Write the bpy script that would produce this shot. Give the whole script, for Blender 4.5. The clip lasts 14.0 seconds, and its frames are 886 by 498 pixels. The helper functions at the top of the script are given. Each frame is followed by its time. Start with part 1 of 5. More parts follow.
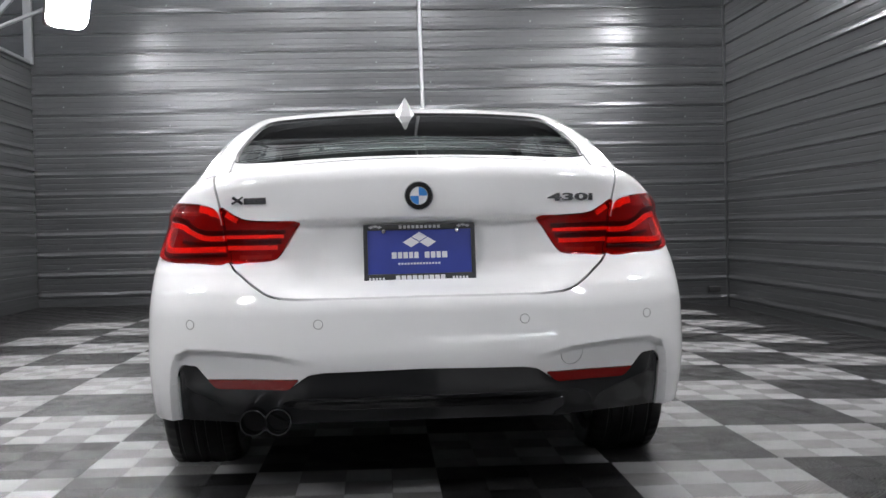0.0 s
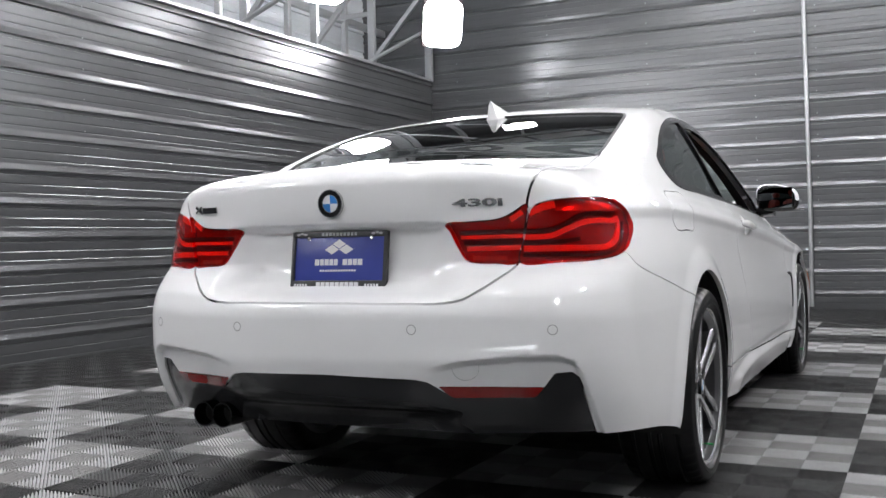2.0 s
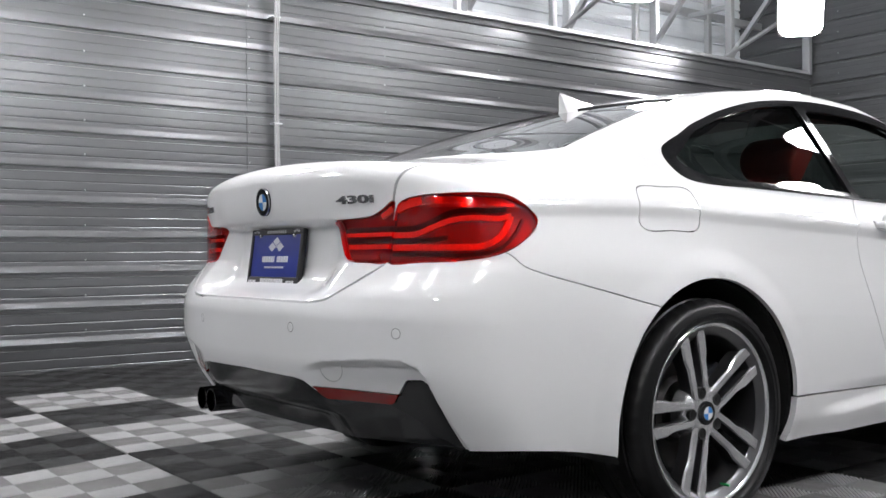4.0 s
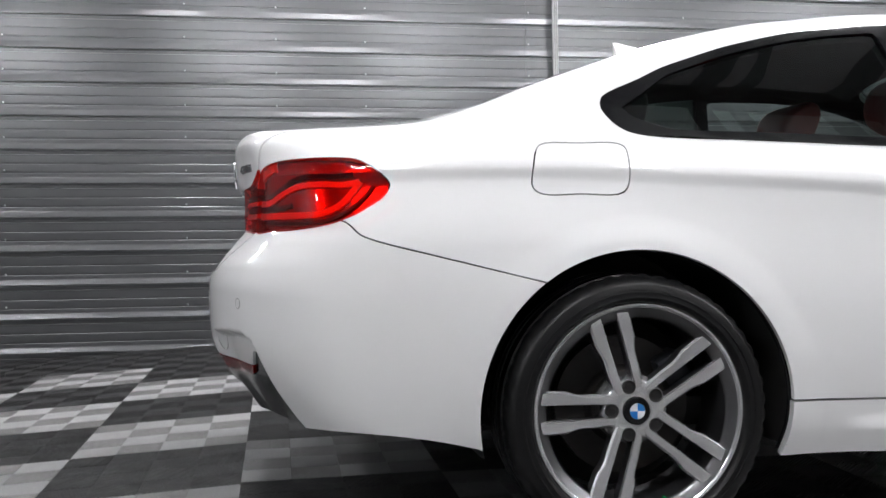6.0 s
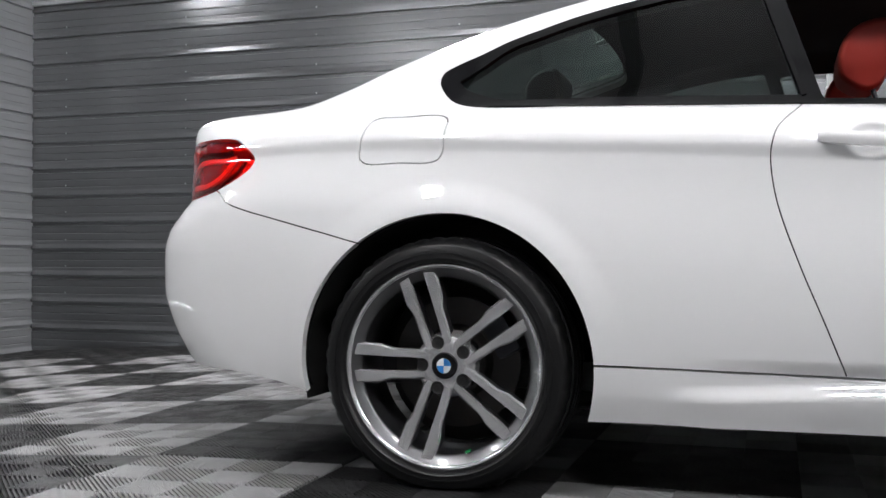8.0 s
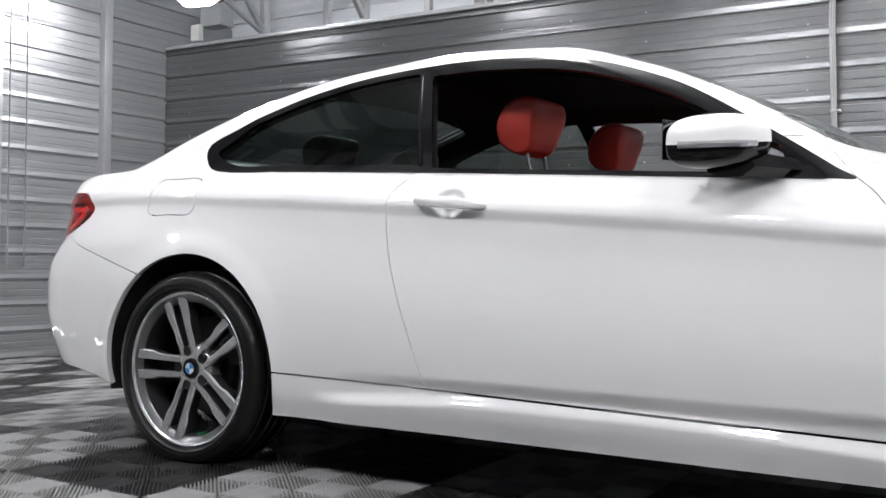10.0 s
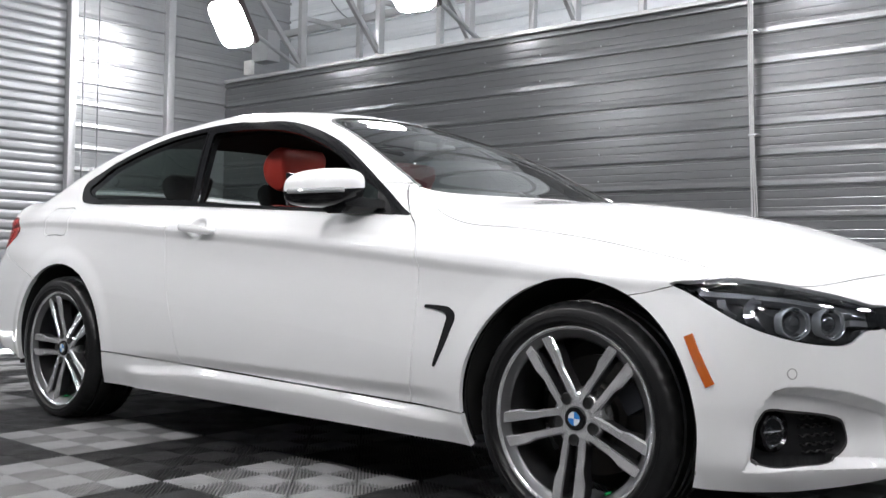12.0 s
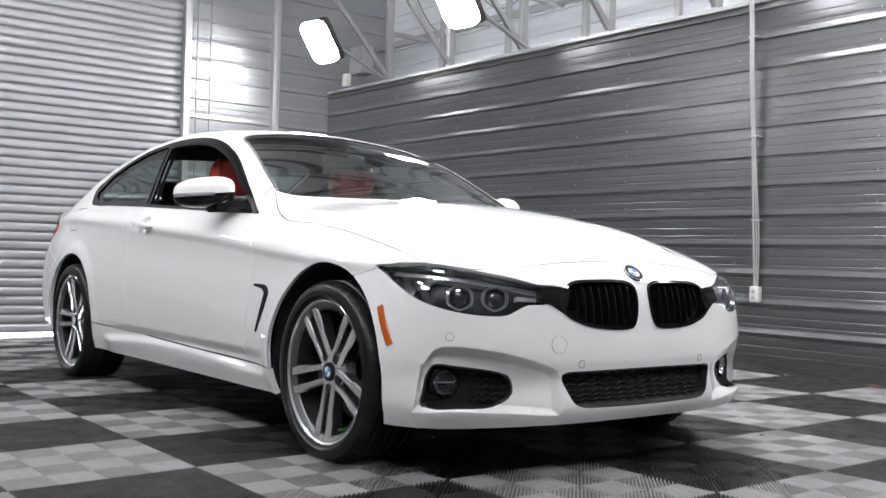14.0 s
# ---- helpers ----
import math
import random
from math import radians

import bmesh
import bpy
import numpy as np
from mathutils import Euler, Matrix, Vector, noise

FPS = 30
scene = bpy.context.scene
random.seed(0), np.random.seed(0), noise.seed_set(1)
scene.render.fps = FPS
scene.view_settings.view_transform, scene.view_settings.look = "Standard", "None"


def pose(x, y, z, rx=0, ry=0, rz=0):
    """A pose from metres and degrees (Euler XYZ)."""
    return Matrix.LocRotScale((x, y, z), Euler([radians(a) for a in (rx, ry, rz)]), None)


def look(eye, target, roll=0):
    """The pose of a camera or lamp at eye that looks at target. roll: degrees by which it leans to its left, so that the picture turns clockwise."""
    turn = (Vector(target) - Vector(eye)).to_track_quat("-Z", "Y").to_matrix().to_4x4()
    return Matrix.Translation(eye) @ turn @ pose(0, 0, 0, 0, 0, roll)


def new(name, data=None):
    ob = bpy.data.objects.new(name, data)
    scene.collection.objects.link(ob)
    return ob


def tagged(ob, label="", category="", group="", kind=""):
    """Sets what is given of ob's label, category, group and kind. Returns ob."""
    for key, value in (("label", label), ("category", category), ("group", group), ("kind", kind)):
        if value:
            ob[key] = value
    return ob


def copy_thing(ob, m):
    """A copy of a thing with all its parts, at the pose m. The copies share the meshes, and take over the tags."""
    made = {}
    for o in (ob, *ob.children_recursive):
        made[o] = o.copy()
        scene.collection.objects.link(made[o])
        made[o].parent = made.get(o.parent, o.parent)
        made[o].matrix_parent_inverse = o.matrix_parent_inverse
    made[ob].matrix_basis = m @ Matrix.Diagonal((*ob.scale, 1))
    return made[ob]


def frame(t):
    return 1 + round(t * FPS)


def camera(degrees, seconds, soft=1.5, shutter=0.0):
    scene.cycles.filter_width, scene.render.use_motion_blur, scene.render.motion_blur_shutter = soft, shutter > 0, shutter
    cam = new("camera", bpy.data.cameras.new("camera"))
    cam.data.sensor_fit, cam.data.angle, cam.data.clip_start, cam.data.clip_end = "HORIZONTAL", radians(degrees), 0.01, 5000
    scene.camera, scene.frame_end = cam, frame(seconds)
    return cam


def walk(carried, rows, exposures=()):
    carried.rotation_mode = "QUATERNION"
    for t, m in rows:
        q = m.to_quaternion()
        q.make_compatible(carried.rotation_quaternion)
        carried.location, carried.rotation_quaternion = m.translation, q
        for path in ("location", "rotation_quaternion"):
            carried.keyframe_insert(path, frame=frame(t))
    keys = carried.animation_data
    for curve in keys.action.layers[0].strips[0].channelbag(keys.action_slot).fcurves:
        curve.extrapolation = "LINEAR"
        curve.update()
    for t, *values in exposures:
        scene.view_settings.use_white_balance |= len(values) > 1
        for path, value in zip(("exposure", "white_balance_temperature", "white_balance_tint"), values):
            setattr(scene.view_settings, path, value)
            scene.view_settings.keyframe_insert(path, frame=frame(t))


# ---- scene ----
cam = camera(47.0, 14.0)
PATH = [
    (0, (-0.111, -3.845, 0.856), (0.011, -1.849, 0.814), -1.4),
    (0.5, (0.319, -3.853, 0.859), (0.192, -1.857, 0.823), -1.4),
    (1, (0.73, -3.792, 0.852), (0.361, -1.827, 0.821), -1.4),
    (1.5, (1.148, -3.667, 0.834), (0.521, -1.768, 0.811), -1.4),
    (2, (1.539, -3.464, 0.836), (0.68, -1.658, 0.819), -1.3),
    (2.5, (1.903, -3.241, 0.826), (0.826, -1.556, 0.817), -1.1),
    (3, (2.213, -2.99, 0.832), (0.938, -1.449, 0.827), -1.1),
    (3.2, (2.321, -2.88, 0.819), (0.98, -1.397, 0.818), -1.0),
    (5.3, (3.1, -1.385, 0.779), (1.21, -0.733, 0.77), -0.4),
    (5.5, (3.112, -1.238, 0.785), (1.194, -0.669, 0.768), -0.6),
    (6, (3.181, -0.848, 0.747), (1.207, -0.527, 0.728), -0.6),
    (6.5, (3.276, -0.486, 0.69), (1.278, -0.397, 0.69), -0.5),
    (7, (3.326, -0.064, 0.647), (1.333, -0.231, 0.652), -0.3),
    (7.5, (3.328, 0.352, 0.614), (1.369, -0.05, 0.634), -0.2),
    (8, (3.316, 0.804, 0.599), (1.415, 0.183, 0.621), 0.1),
    (8.5, (3.323, 1.222, 0.623), (1.472, 0.466, 0.635), 0.1),
    (10.8, (3.329, 3.281, 0.755), (1.712, 2.105, 0.784), 1.1),
    (11, (3.327, 3.47, 0.764), (1.73, 2.267, 0.793), 1.1),
    (11.5, (3.297, 3.931, 0.762), (1.743, 2.671, 0.792), 1.1),
    (12, (3.231, 4.402, 0.754), (1.726, 3.085, 0.783), 1.2),
    (12.5, (3.16, 4.831, 0.757), (1.701, 3.463, 0.785), 1.3),
    (13, (3.04, 5.24, 0.75), (1.642, 3.809, 0.776), 1.3),
    (13.5, (2.907, 5.622, 0.751), (1.596, 4.112, 0.774), 1.5),
    (14, (2.747, 5.95, 0.748), (1.529, 4.363, 0.766), 1.6),
]
walk(cam, [(t, look(eye, target, roll)) for t, eye, target, roll in PATH])


# ---- world and light ----
world = bpy.data.worlds.new("world")
scene.world = world
world.use_nodes = True
sky = world.node_tree.nodes.new("ShaderNodeTexSky")
sky.sky_type, sky.sun_disc, sky.sun_elevation, sky.sun_rotation = 'NISHITA', False, radians(40), radians(200)
world.node_tree.links.new(sky.outputs[0], world.node_tree.nodes["Background"].inputs[0])
world.node_tree.nodes["Background"].inputs[1].default_value = 0.1


# ---- materials ----
class Nodes:
    """A principled material that is built up by hand."""

    def __init__(self, name, color, rough=.5, metal=0., coat=0., spec=.5):
        self.mat = bpy.data.materials.new(name)
        self.mat.use_nodes = True
        self.tree = self.mat.node_tree
        self.bsdf = self.tree.nodes["Principled BSDF"]
        self.out = self.tree.nodes["Material Output"]
        i = self.bsdf.inputs
        i["Base Color"].default_value = (*color, 1)
        i["Roughness"].default_value, i["Metallic"].default_value = rough, metal
        i["Coat Weight"].default_value, i["Coat Roughness"].default_value = coat, .03
        i["Specular IOR Level"].default_value = spec
        self.color = color

    def node(self, kind, **values):
        n = self.tree.nodes.new(kind)
        for k, v in values.items():
            n.inputs[k.replace("_", " ")].default_value = v
        return n

    def join(self, a, b):
        self.tree.links.new(a, b)

    def noise(self, scale, stretch=(1, 1, 1), detail=4., rough=.6):
        co = self.node("ShaderNodeTexCoord")
        mp = self.node("ShaderNodeMapping", Scale=stretch)
        nz = self.node("ShaderNodeTexNoise", Scale=scale, Detail=detail, Roughness=rough)
        self.join(co.outputs["Object"], mp.inputs["Vector"])
        self.join(mp.outputs["Vector"], nz.inputs["Vector"])
        return nz.outputs["Fac"]

    def ramp(self, fac, lo, hi, a, b):
        r = self.node("ShaderNodeMapRange")
        for k, v in (("From Min", lo), ("From Max", hi), ("To Min", a), ("To Max", b)):
            r.inputs[k].default_value = v
        self.join(fac, r.inputs["Value"])
        return r.outputs["Result"]

    def tint(self, fac, other):
        """Colour between the base and another, by a mask."""
        m = self.node("ShaderNodeMix")
        m.data_type = 'RGBA'
        m.inputs[6].default_value, m.inputs[7].default_value = (*self.color, 1), (*other, 1)
        self.join(fac, m.inputs[0])
        old = self.bsdf.inputs["Base Color"]
        if old.links:
            self.join(old.links[0].from_socket, m.inputs[6])
        self.join(m.outputs[2], old)
        return self

    def roughness(self, fac):
        self.join(fac, self.bsdf.inputs["Roughness"])
        return self

    def bump(self, fac, depth, strength=1.):
        b = self.node("ShaderNodeBump", Strength=strength, Distance=depth)
        self.join(fac, b.inputs["Height"])
        self.join(b.outputs["Normal"], self.bsdf.inputs["Normal"])
        return self


def glass(name, color, gloss_min=.05, rough=.0):
    """A thin pane: tinted see-through with a mirror on top."""
    m = Nodes(name, color)
    fres = m.node("ShaderNodeMath")
    fres.operation = 'POWER'
    fres.inputs[1].default_value = 4.5
    m.join(m.node("ShaderNodeLayerWeight", Blend=.5).outputs["Facing"], fres.inputs[0])
    add = m.node("ShaderNodeMath")
    add.operation = 'ADD'
    add.inputs[1].default_value = gloss_min
    m.join(fres.outputs[0], add.inputs[0])
    tr, gl, mix = m.node("ShaderNodeBsdfTransparent", Color=(*color, 1)), m.node("ShaderNodeBsdfGlossy", Roughness=rough), m.node("ShaderNodeMixShader")
    m.join(add.outputs[0], mix.inputs[0])
    m.join(tr.outputs[0], mix.inputs[1])
    m.join(gl.outputs[0], mix.inputs[2])
    m.join(mix.outputs[0], m.out.inputs["Surface"])
    return m.mat


def glow(name, color, strength):
    m = Nodes(name, color)
    m.bsdf.inputs["Emission Color"].default_value = (*color, 1)
    m.bsdf.inputs["Emission Strength"].default_value = strength
    return m.mat


def paint():
    m = Nodes("white_paint", (.82, .82, .825), .45, 0, 1., .12)
    m.bump(m.noise(220, detail=2), .0002, .06)
    m.tint(m.ramp(m.noise(2.2), .35, .75, 0, .06), (.70, .69, .67))
    return m.mat


def steel(name, color, rough, along, dirt=.25, metal=.9):
    """Coated sheet steel, streaked along the ribs and a little dull in places."""
    m = Nodes(name, color, rough, metal)
    s = (.25, .25, 9) if along == 'h' else (9, 9, .25)
    streak = m.noise(5., s, 5, .65)
    cloud = m.noise(.8, (1, 1, 1), 1, .4)
    m.tint(m.ramp(streak, .35, .7, 0, dirt*.6), tuple(c*.55 for c in color))
    m.tint(m.ramp(cloud, .2, .9, 0, .35), tuple(c*.75 for c in color))
    return m.mat


def tile_plastic(name, color, dust):
    m = Nodes(name, color, .48, 0, 0, .38)
    rnd = m.node("ShaderNodeObjectInfo")
    m.tint(m.ramp(rnd.outputs["Random"], 0, 1, 0, .35), tuple(c*.72 for c in color))
    m.tint(m.ramp(m.noise(4.5, detail=6, rough=.7), .45, .75, 0, .45), dust)
    m.tint(m.ramp(m.noise(60, detail=3), .55, .8, 0, .25), dust)
    m.roughness(m.ramp(m.noise(9, detail=5), .3, .7, .36, .60))
    m.bump(m.noise(160, detail=2), .0006, .35)
    return m.mat


def rubber():
    m = Nodes("tyre_rubber", (.008, .008, .0085), .36, 0, 0, .32)
    m.tint(m.ramp(m.noise(14, detail=5), .45, .8, 0, .3), (.014, .014, .0135))
    m.bump(m.noise(120), .0006, .2)
    return m.mat


def leather(name, color):
    m = Nodes(name, color, .42, 0, 0, .4)
    m.tint(m.ramp(m.noise(6), .4, .75, 0, .4), tuple(c*.7 for c in color))
    m.bump(m.noise(180, detail=3), .0012, .5)
    return m.mat


def cast(name, color, rough, metal=.9, dirt=(.1, .09, .08)):
    m = Nodes(name, color, rough, metal)
    m.tint(m.ramp(m.noise(7, detail=4), .5, .85, 0, .22), dirt)
    m.roughness(m.ramp(m.noise(40), .3, .7, rough-.05, rough+.1))
    return m.mat


def grained(name, color, rough, coat=0., depth=.0006, scale=240, spec=.5):
    m = Nodes(name, color, rough, 0, coat, spec)
    m.tint(m.ramp(m.noise(8, detail=5), .4, .8, 0, .35), tuple(min(1, c*1.5+.004) for c in color))
    m.bump(m.noise(scale, detail=2), depth, .4)
    return m.mat


PAINT = paint()
LINING = grained("dark_lining", (.015, .015, .016), .7, spec=.08)
UNDER = grained("underbody_black", (.013, .013, .013), .8)
GLOSS_BLACK = Nodes("gloss_black", (.007, .007, .008), .10, 0, 0., .4).mat
SATIN_BLACK = grained("satin_black_plastic", (.026, .026, .027), .45)
APRON = Nodes("apron_gloss", (.022, .0225, .0240), .14, 0, 0., .6).mat
HOUSING = Nodes("lamp_housing", (.028, .029, .031), .22, 0, .8).mat
BADGE_GREY = Nodes("badge_grey", (.30, .30, .31), .22, .9).mat
PIT = Nodes("bolt_black", (.006, .006, .006), .5).mat
CHROME = Nodes("chrome", (.80, .80, .81), .08, 1.).mat
MIRROR_DARK = Nodes("dark_mirror", (.16, .17, .18), .05, 1.).mat
TIP_DARK = Nodes("black_chrome", (.07, .07, .075), .10, 1.).mat
CHROME_DARK = Nodes("dark_chrome", (.30, .30, .32), .14, 1.).mat
TINTED = glass("tinted_glass", (.25, .30, .285), .05)
REAR_GLASS = glass("rear_glass", (.62, .71, .68), .30)
SCREEN = glass("screen_glass", (.74, .82, .79), .09)
CLEAR_LENS = glass("clear_lens", (.86, .88, .90), .06)
LIGHT_GUIDE = Nodes("light_guide", (.40, .41, .43), .12, .5, 1.).mat
CLEAR_LAMP = Nodes("lamp_crystal", (.62, .63, .65), .10, .6, 1.).mat
FOG_BOWL = Nodes("fog_bowl", (.72, .73, .75), .22, .85).mat
BROW = Nodes("brow_grey", (.36, .37, .39), .2, .6, 1.).mat
PROJECTOR = Nodes("projector_glass", (.09, .095, .105), .04, .7, 1.).mat
MESH_BLACK = grained("mesh_black", (.016, .016, .016), .6)
RED_LENS = glass("red_lens", (1., .07, .035), .04)
RED_BOWL = Nodes("red_bowl", (.36, .10, .08), .22, .5).mat
RED_BAR = Nodes("red_light_bar", (1., .92, .86), .3, 0, .4).mat
RED_REFLECTOR = Nodes("red_reflector", (.19, .007, .006), .18, 0, .6).mat
AMBER = Nodes("amber_marker", (.47, .095, .006), .2, 0, 1.).mat
RUBBER = rubber()
WHEEL_FACE = Nodes("machined_silver", (.80, .80, .81), .22, .78, .3).mat
RIM_GREY = Nodes("rim_grey", (.17, .17, .175), .34, .9, .5).mat
WHEEL_GREY = Nodes("wheel_grey", (.085, .085, .09), .28, .7, .6).mat
DISC = cast("brake_iron", (.07, .067, .065), .4, .9, (.12, .06, .03))
CALIPER = Nodes("caliper_grey", (.05, .055, .065), .4, .3).mat
RED_LEATHER = leather("red_leather", (.36, .040, .030))
BLACK_LEATHER = leather("black_leather", (.014, .014, .015))
BADGE_BLUE = Nodes("badge_blue", (.02, .19, .55), .3, 0, .8).mat
BADGE_WHITE = Nodes("badge_white", (.75, .76, .78), .3, 0, .8).mat
PLATE_BLUE = grained("plate_blue", (.028, .045, .26), .35, 0, .0002)
PLATE_WHITE = Nodes("plate_white", (.72, .72, .74), .45).mat
STEEL = steel("wall_steel", (.142, .145, .150), .28, 'h', .12, .75)
STEEL_PALE = steel("pale_wall_steel", (.36, .37, .38), .36, 'h', .15, .6)
STEEL_WHITE = steel("outer_wall_steel", (.81, .84, .87), .45, 'h', .08, .0)
DOOR_STEEL = steel("roller_door_steel", (.31, .32, .332), .44, 'h', .2, .65)
GALV = cast("galvanised_steel", (.50, .51, .52), .42, .85, (.3, .3, .3))
CEILING = grained("ceiling_pale", (.82, .83, .84), .8)
TRUSS = grained("truss_steel", (.20, .21, .22), .5)
# each plastic in a lit and a shaded copy, one per rib direction
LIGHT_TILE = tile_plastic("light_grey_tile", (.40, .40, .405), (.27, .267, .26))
LIGHT_TILE_SHADED = tile_plastic("light_grey_tile_shaded", (.24, .238, .235), (.172, .168, .162))
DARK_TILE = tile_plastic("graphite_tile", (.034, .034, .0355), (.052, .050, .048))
DARK_TILE_SHADED = tile_plastic("graphite_tile_shaded", (.017, .017, .0175), (.034, .032, .030))
# concrete coloured near black: the shade in the tile gaps is in its colour
CONCRETE_SHADED = grained("concrete_slab_shaded", (.014, .014, .014), .8, 0, .002, 40)
LAMP_BODY = grained("lamp_body", (.05, .04, .04), .5)
LAMP_FACE = glow("lamp_face", (.985, .98, 1.), 108)
SOUTH_FACE = glow("south_lamp_face", (.985, .98, 1.), 72)
REAR_FACE = glow("end_lamp_face", (.985, .98, 1.), 100)
EAST_FACE = glow("side_lamp_face", (.985, .98, 1.), 128)
TAIL_FACE = glow("rear_lamp_face", (.985, .98, 1.), 19)
HIGH_FACE = glow("high_lamp_face", (.985, .98, 1.), 89)
DAYLIGHT = glow("daylight_gap", (.92, .97, 1.), 16)
WHITE_PLASTIC = grained("white_plastic", (.62, .62, .60), .4)
CABLE_GREY = grained("cable_grey", (.34, .34, .34), .5)
LEAF = grained("dry_leaf_brown", (.22, .12, .06), .7, 0, .001, 90)
GREEN_CAP = Nodes("green_cap", (.01, .28, .07), .4).mat


# ---- mesh tools ----
def unit(v):
    return v / np.maximum(np.linalg.norm(v, axis=-1, keepdims=True), 1e-9)


def true_normals(me):
    """Shades the faces that lie on the body's form by that form's own direction."""
    n, k = len(me.vertices), len(me.loops)
    co, vi = np.empty(n*3), np.empty(k, int)
    me.vertices.foreach_get("co", co)
    me.loops.foreach_get("vertex_index", vi)
    co = co.reshape(-1, 3)
    field = body_normal(co[:, 0], co[:, 1], co[:, 2])
    total, face = np.empty(len(me.polygons), int), np.empty(len(me.polygons)*3)
    me.polygons.foreach_get("loop_total", total)
    me.polygons.foreach_get("normal", face)
    face = np.repeat(face.reshape(-1, 3), total, 0)
    dot = (face*field[vi]).sum(1, keepdims=True)
    me.normals_split_custom_set(np.where(np.abs(dot) > .6, field[vi]*np.sign(dot), face).tolist())


def part(name, bm, mat, parent=None, label="", smooth=True, skin=False):
    """One mesh object from a bmesh, under a thing or a part."""
    me = bpy.data.meshes.new(name)
    bmesh.ops.recalc_face_normals(bm, faces=bm.faces) if len(bm.faces) < 4000 else None
    bm.to_mesh(me)
    bm.free()
    for m in (mat if isinstance(mat, (list, tuple)) else [mat]):
        me.materials.append(m)
    if smooth:
        me.shade_smooth()
        me.set_sharp_from_angle(angle=radians(38))
    if skin:
        true_normals(me)
    ob = new(name, me)
    ob.parent = parent
    if label:
        ob["label"] = label
    return ob


def shared(name, me, m, parent=None):
    ob = new(name, me)
    ob.parent = parent
    ob.matrix_basis = m
    return ob


def thing(name, label, category, group="", m=None):
    ob = new(name)
    ob.empty_display_size = .1
    if m is not None:
        ob.matrix_basis = m
    return tagged(ob, label, category, group)


def join(target, source, m=None):
    """Copies one bmesh into another."""
    tmp = bpy.data.meshes.new("tmp")
    source.to_mesh(tmp)
    if m is not None:
        tmp.transform(m)
    target.from_mesh(tmp)
    bpy.data.meshes.remove(tmp)
    source.free()


def block(bm, x0, x1, y0, y1, z0, z1, bevel=0, m=None):
    """Adds a box with softened edges."""
    b = bmesh.new()
    bmesh.ops.create_cube(b, size=1)
    b.transform(Matrix.Translation(((x0+x1)/2, (y0+y1)/2, (z0+z1)/2)) @ Matrix.Diagonal((x1-x0, y1-y0, z1-z0, 1)))
    if bevel:
        bmesh.ops.bevel(b, geom=b.edges[:], offset=bevel, segments=2, profile=.6, affect='EDGES', clamp_overlap=True)
    join(bm, b, m)
    return bm


def tube(bm, pts, r, n=8, closed=False):
    """A round bar along points."""
    pts = [Vector(p) for p in pts]
    rings, k = [], len(pts)
    up = Vector((0, 0, 1))
    for i, p in enumerate(pts):
        a, b = (pts[(i-1) % k], pts[(i+1) % k]) if closed else (pts[max(i-1, 0)], pts[min(i+1, k-1)])
        t = (b - a).normalized()
        s = t.cross(up if abs(t.z) < .9 else Vector((0, 1, 0))).normalized()
        u = s.cross(t)
        rings.append([bm.verts.new(p + r*(math.cos(2*math.pi*j/n)*s + math.sin(2*math.pi*j/n)*u)) for j in range(n)])
    for i in range(k if closed else k-1):
        a, b = rings[i], rings[(i+1) % k]
        for j in range(n):
            bm.faces.new((a[j], a[(j+1) % n], b[(j+1) % n], b[j]))
    if not closed:
        bm.faces.new(rings[0]), bm.faces.new(rings[-1])
    return bm


def lathe(bm, profile, n=48, axis='X', arc=None):
    """Turns (along, radius) points about the x axis."""
    rings = []
    for a, r in profile:
        rings.append([bm.verts.new((a, r*math.cos(2*math.pi*j/n), r*math.sin(2*math.pi*j/n))) for j in range(n)])
    for a, b in zip(rings, rings[1:]):
        for j in range(n):
            bm.faces.new((a[j], a[(j+1) % n], b[(j+1) % n], b[j]))
    return bm


def prism(bm, outline, depth, to3d, bevel=0):
    """A plate from a flat outline, mapped by to3d(a, b, d)."""
    b = bmesh.new()
    f = b.faces.new([b.verts.new((p[0], p[1], 0)) for p in outline])
    ext = bmesh.ops.extrude_face_region(b, geom=[f])
    for v in ext['geom']:
        if isinstance(v, bmesh.types.BMVert):
            v.co.z = depth
    if bevel:
        es = [e for e in b.edges if all(v.co.z > depth*.9 for v in e.verts)]
        bmesh.ops.bevel(b, geom=es, offset=bevel, segments=2, profile=.6, affect='EDGES', clamp_overlap=True)
    for v in b.verts:
        v.co = Vector(to3d(*v.co))
    join(bm, b)
    return bm


def rounded(points, per=8, closed=True):
    """A smooth line through a few points (centripetal)."""
    p = np.array(points, float)
    n = len(p)
    out = []
    for i in range(n if closed else n-1):
        q = [p[(i+j) % n] if closed else p[min(max(i+j, 0), n-1)] for j in (-1, 0, 1, 2)]
        t = [0.]
        for a, b in zip(q, q[1:]):
            t.append(t[-1] + max(np.linalg.norm(b-a), 1e-6)**.5)
        for s in np.linspace(t[1], t[2], per, endpoint=False):
            a1 = q[0]+(q[1]-q[0])*(s-t[0])/(t[1]-t[0])
            a2 = q[1]+(q[2]-q[1])*(s-t[1])/(t[2]-t[1])
            a3 = q[2]+(q[3]-q[2])*(s-t[2])/(t[3]-t[2])
            b1 = a1+(a2-a1)*(s-t[0])/(t[2]-t[0])
            b2 = a2+(a3-a2)*(s-t[1])/(t[3]-t[1])
            out.append(b1+(b2-b1)*(s-t[1])/(t[2]-t[1]))
    if not closed:
        out.append(p[-1])
    return np.array(out)


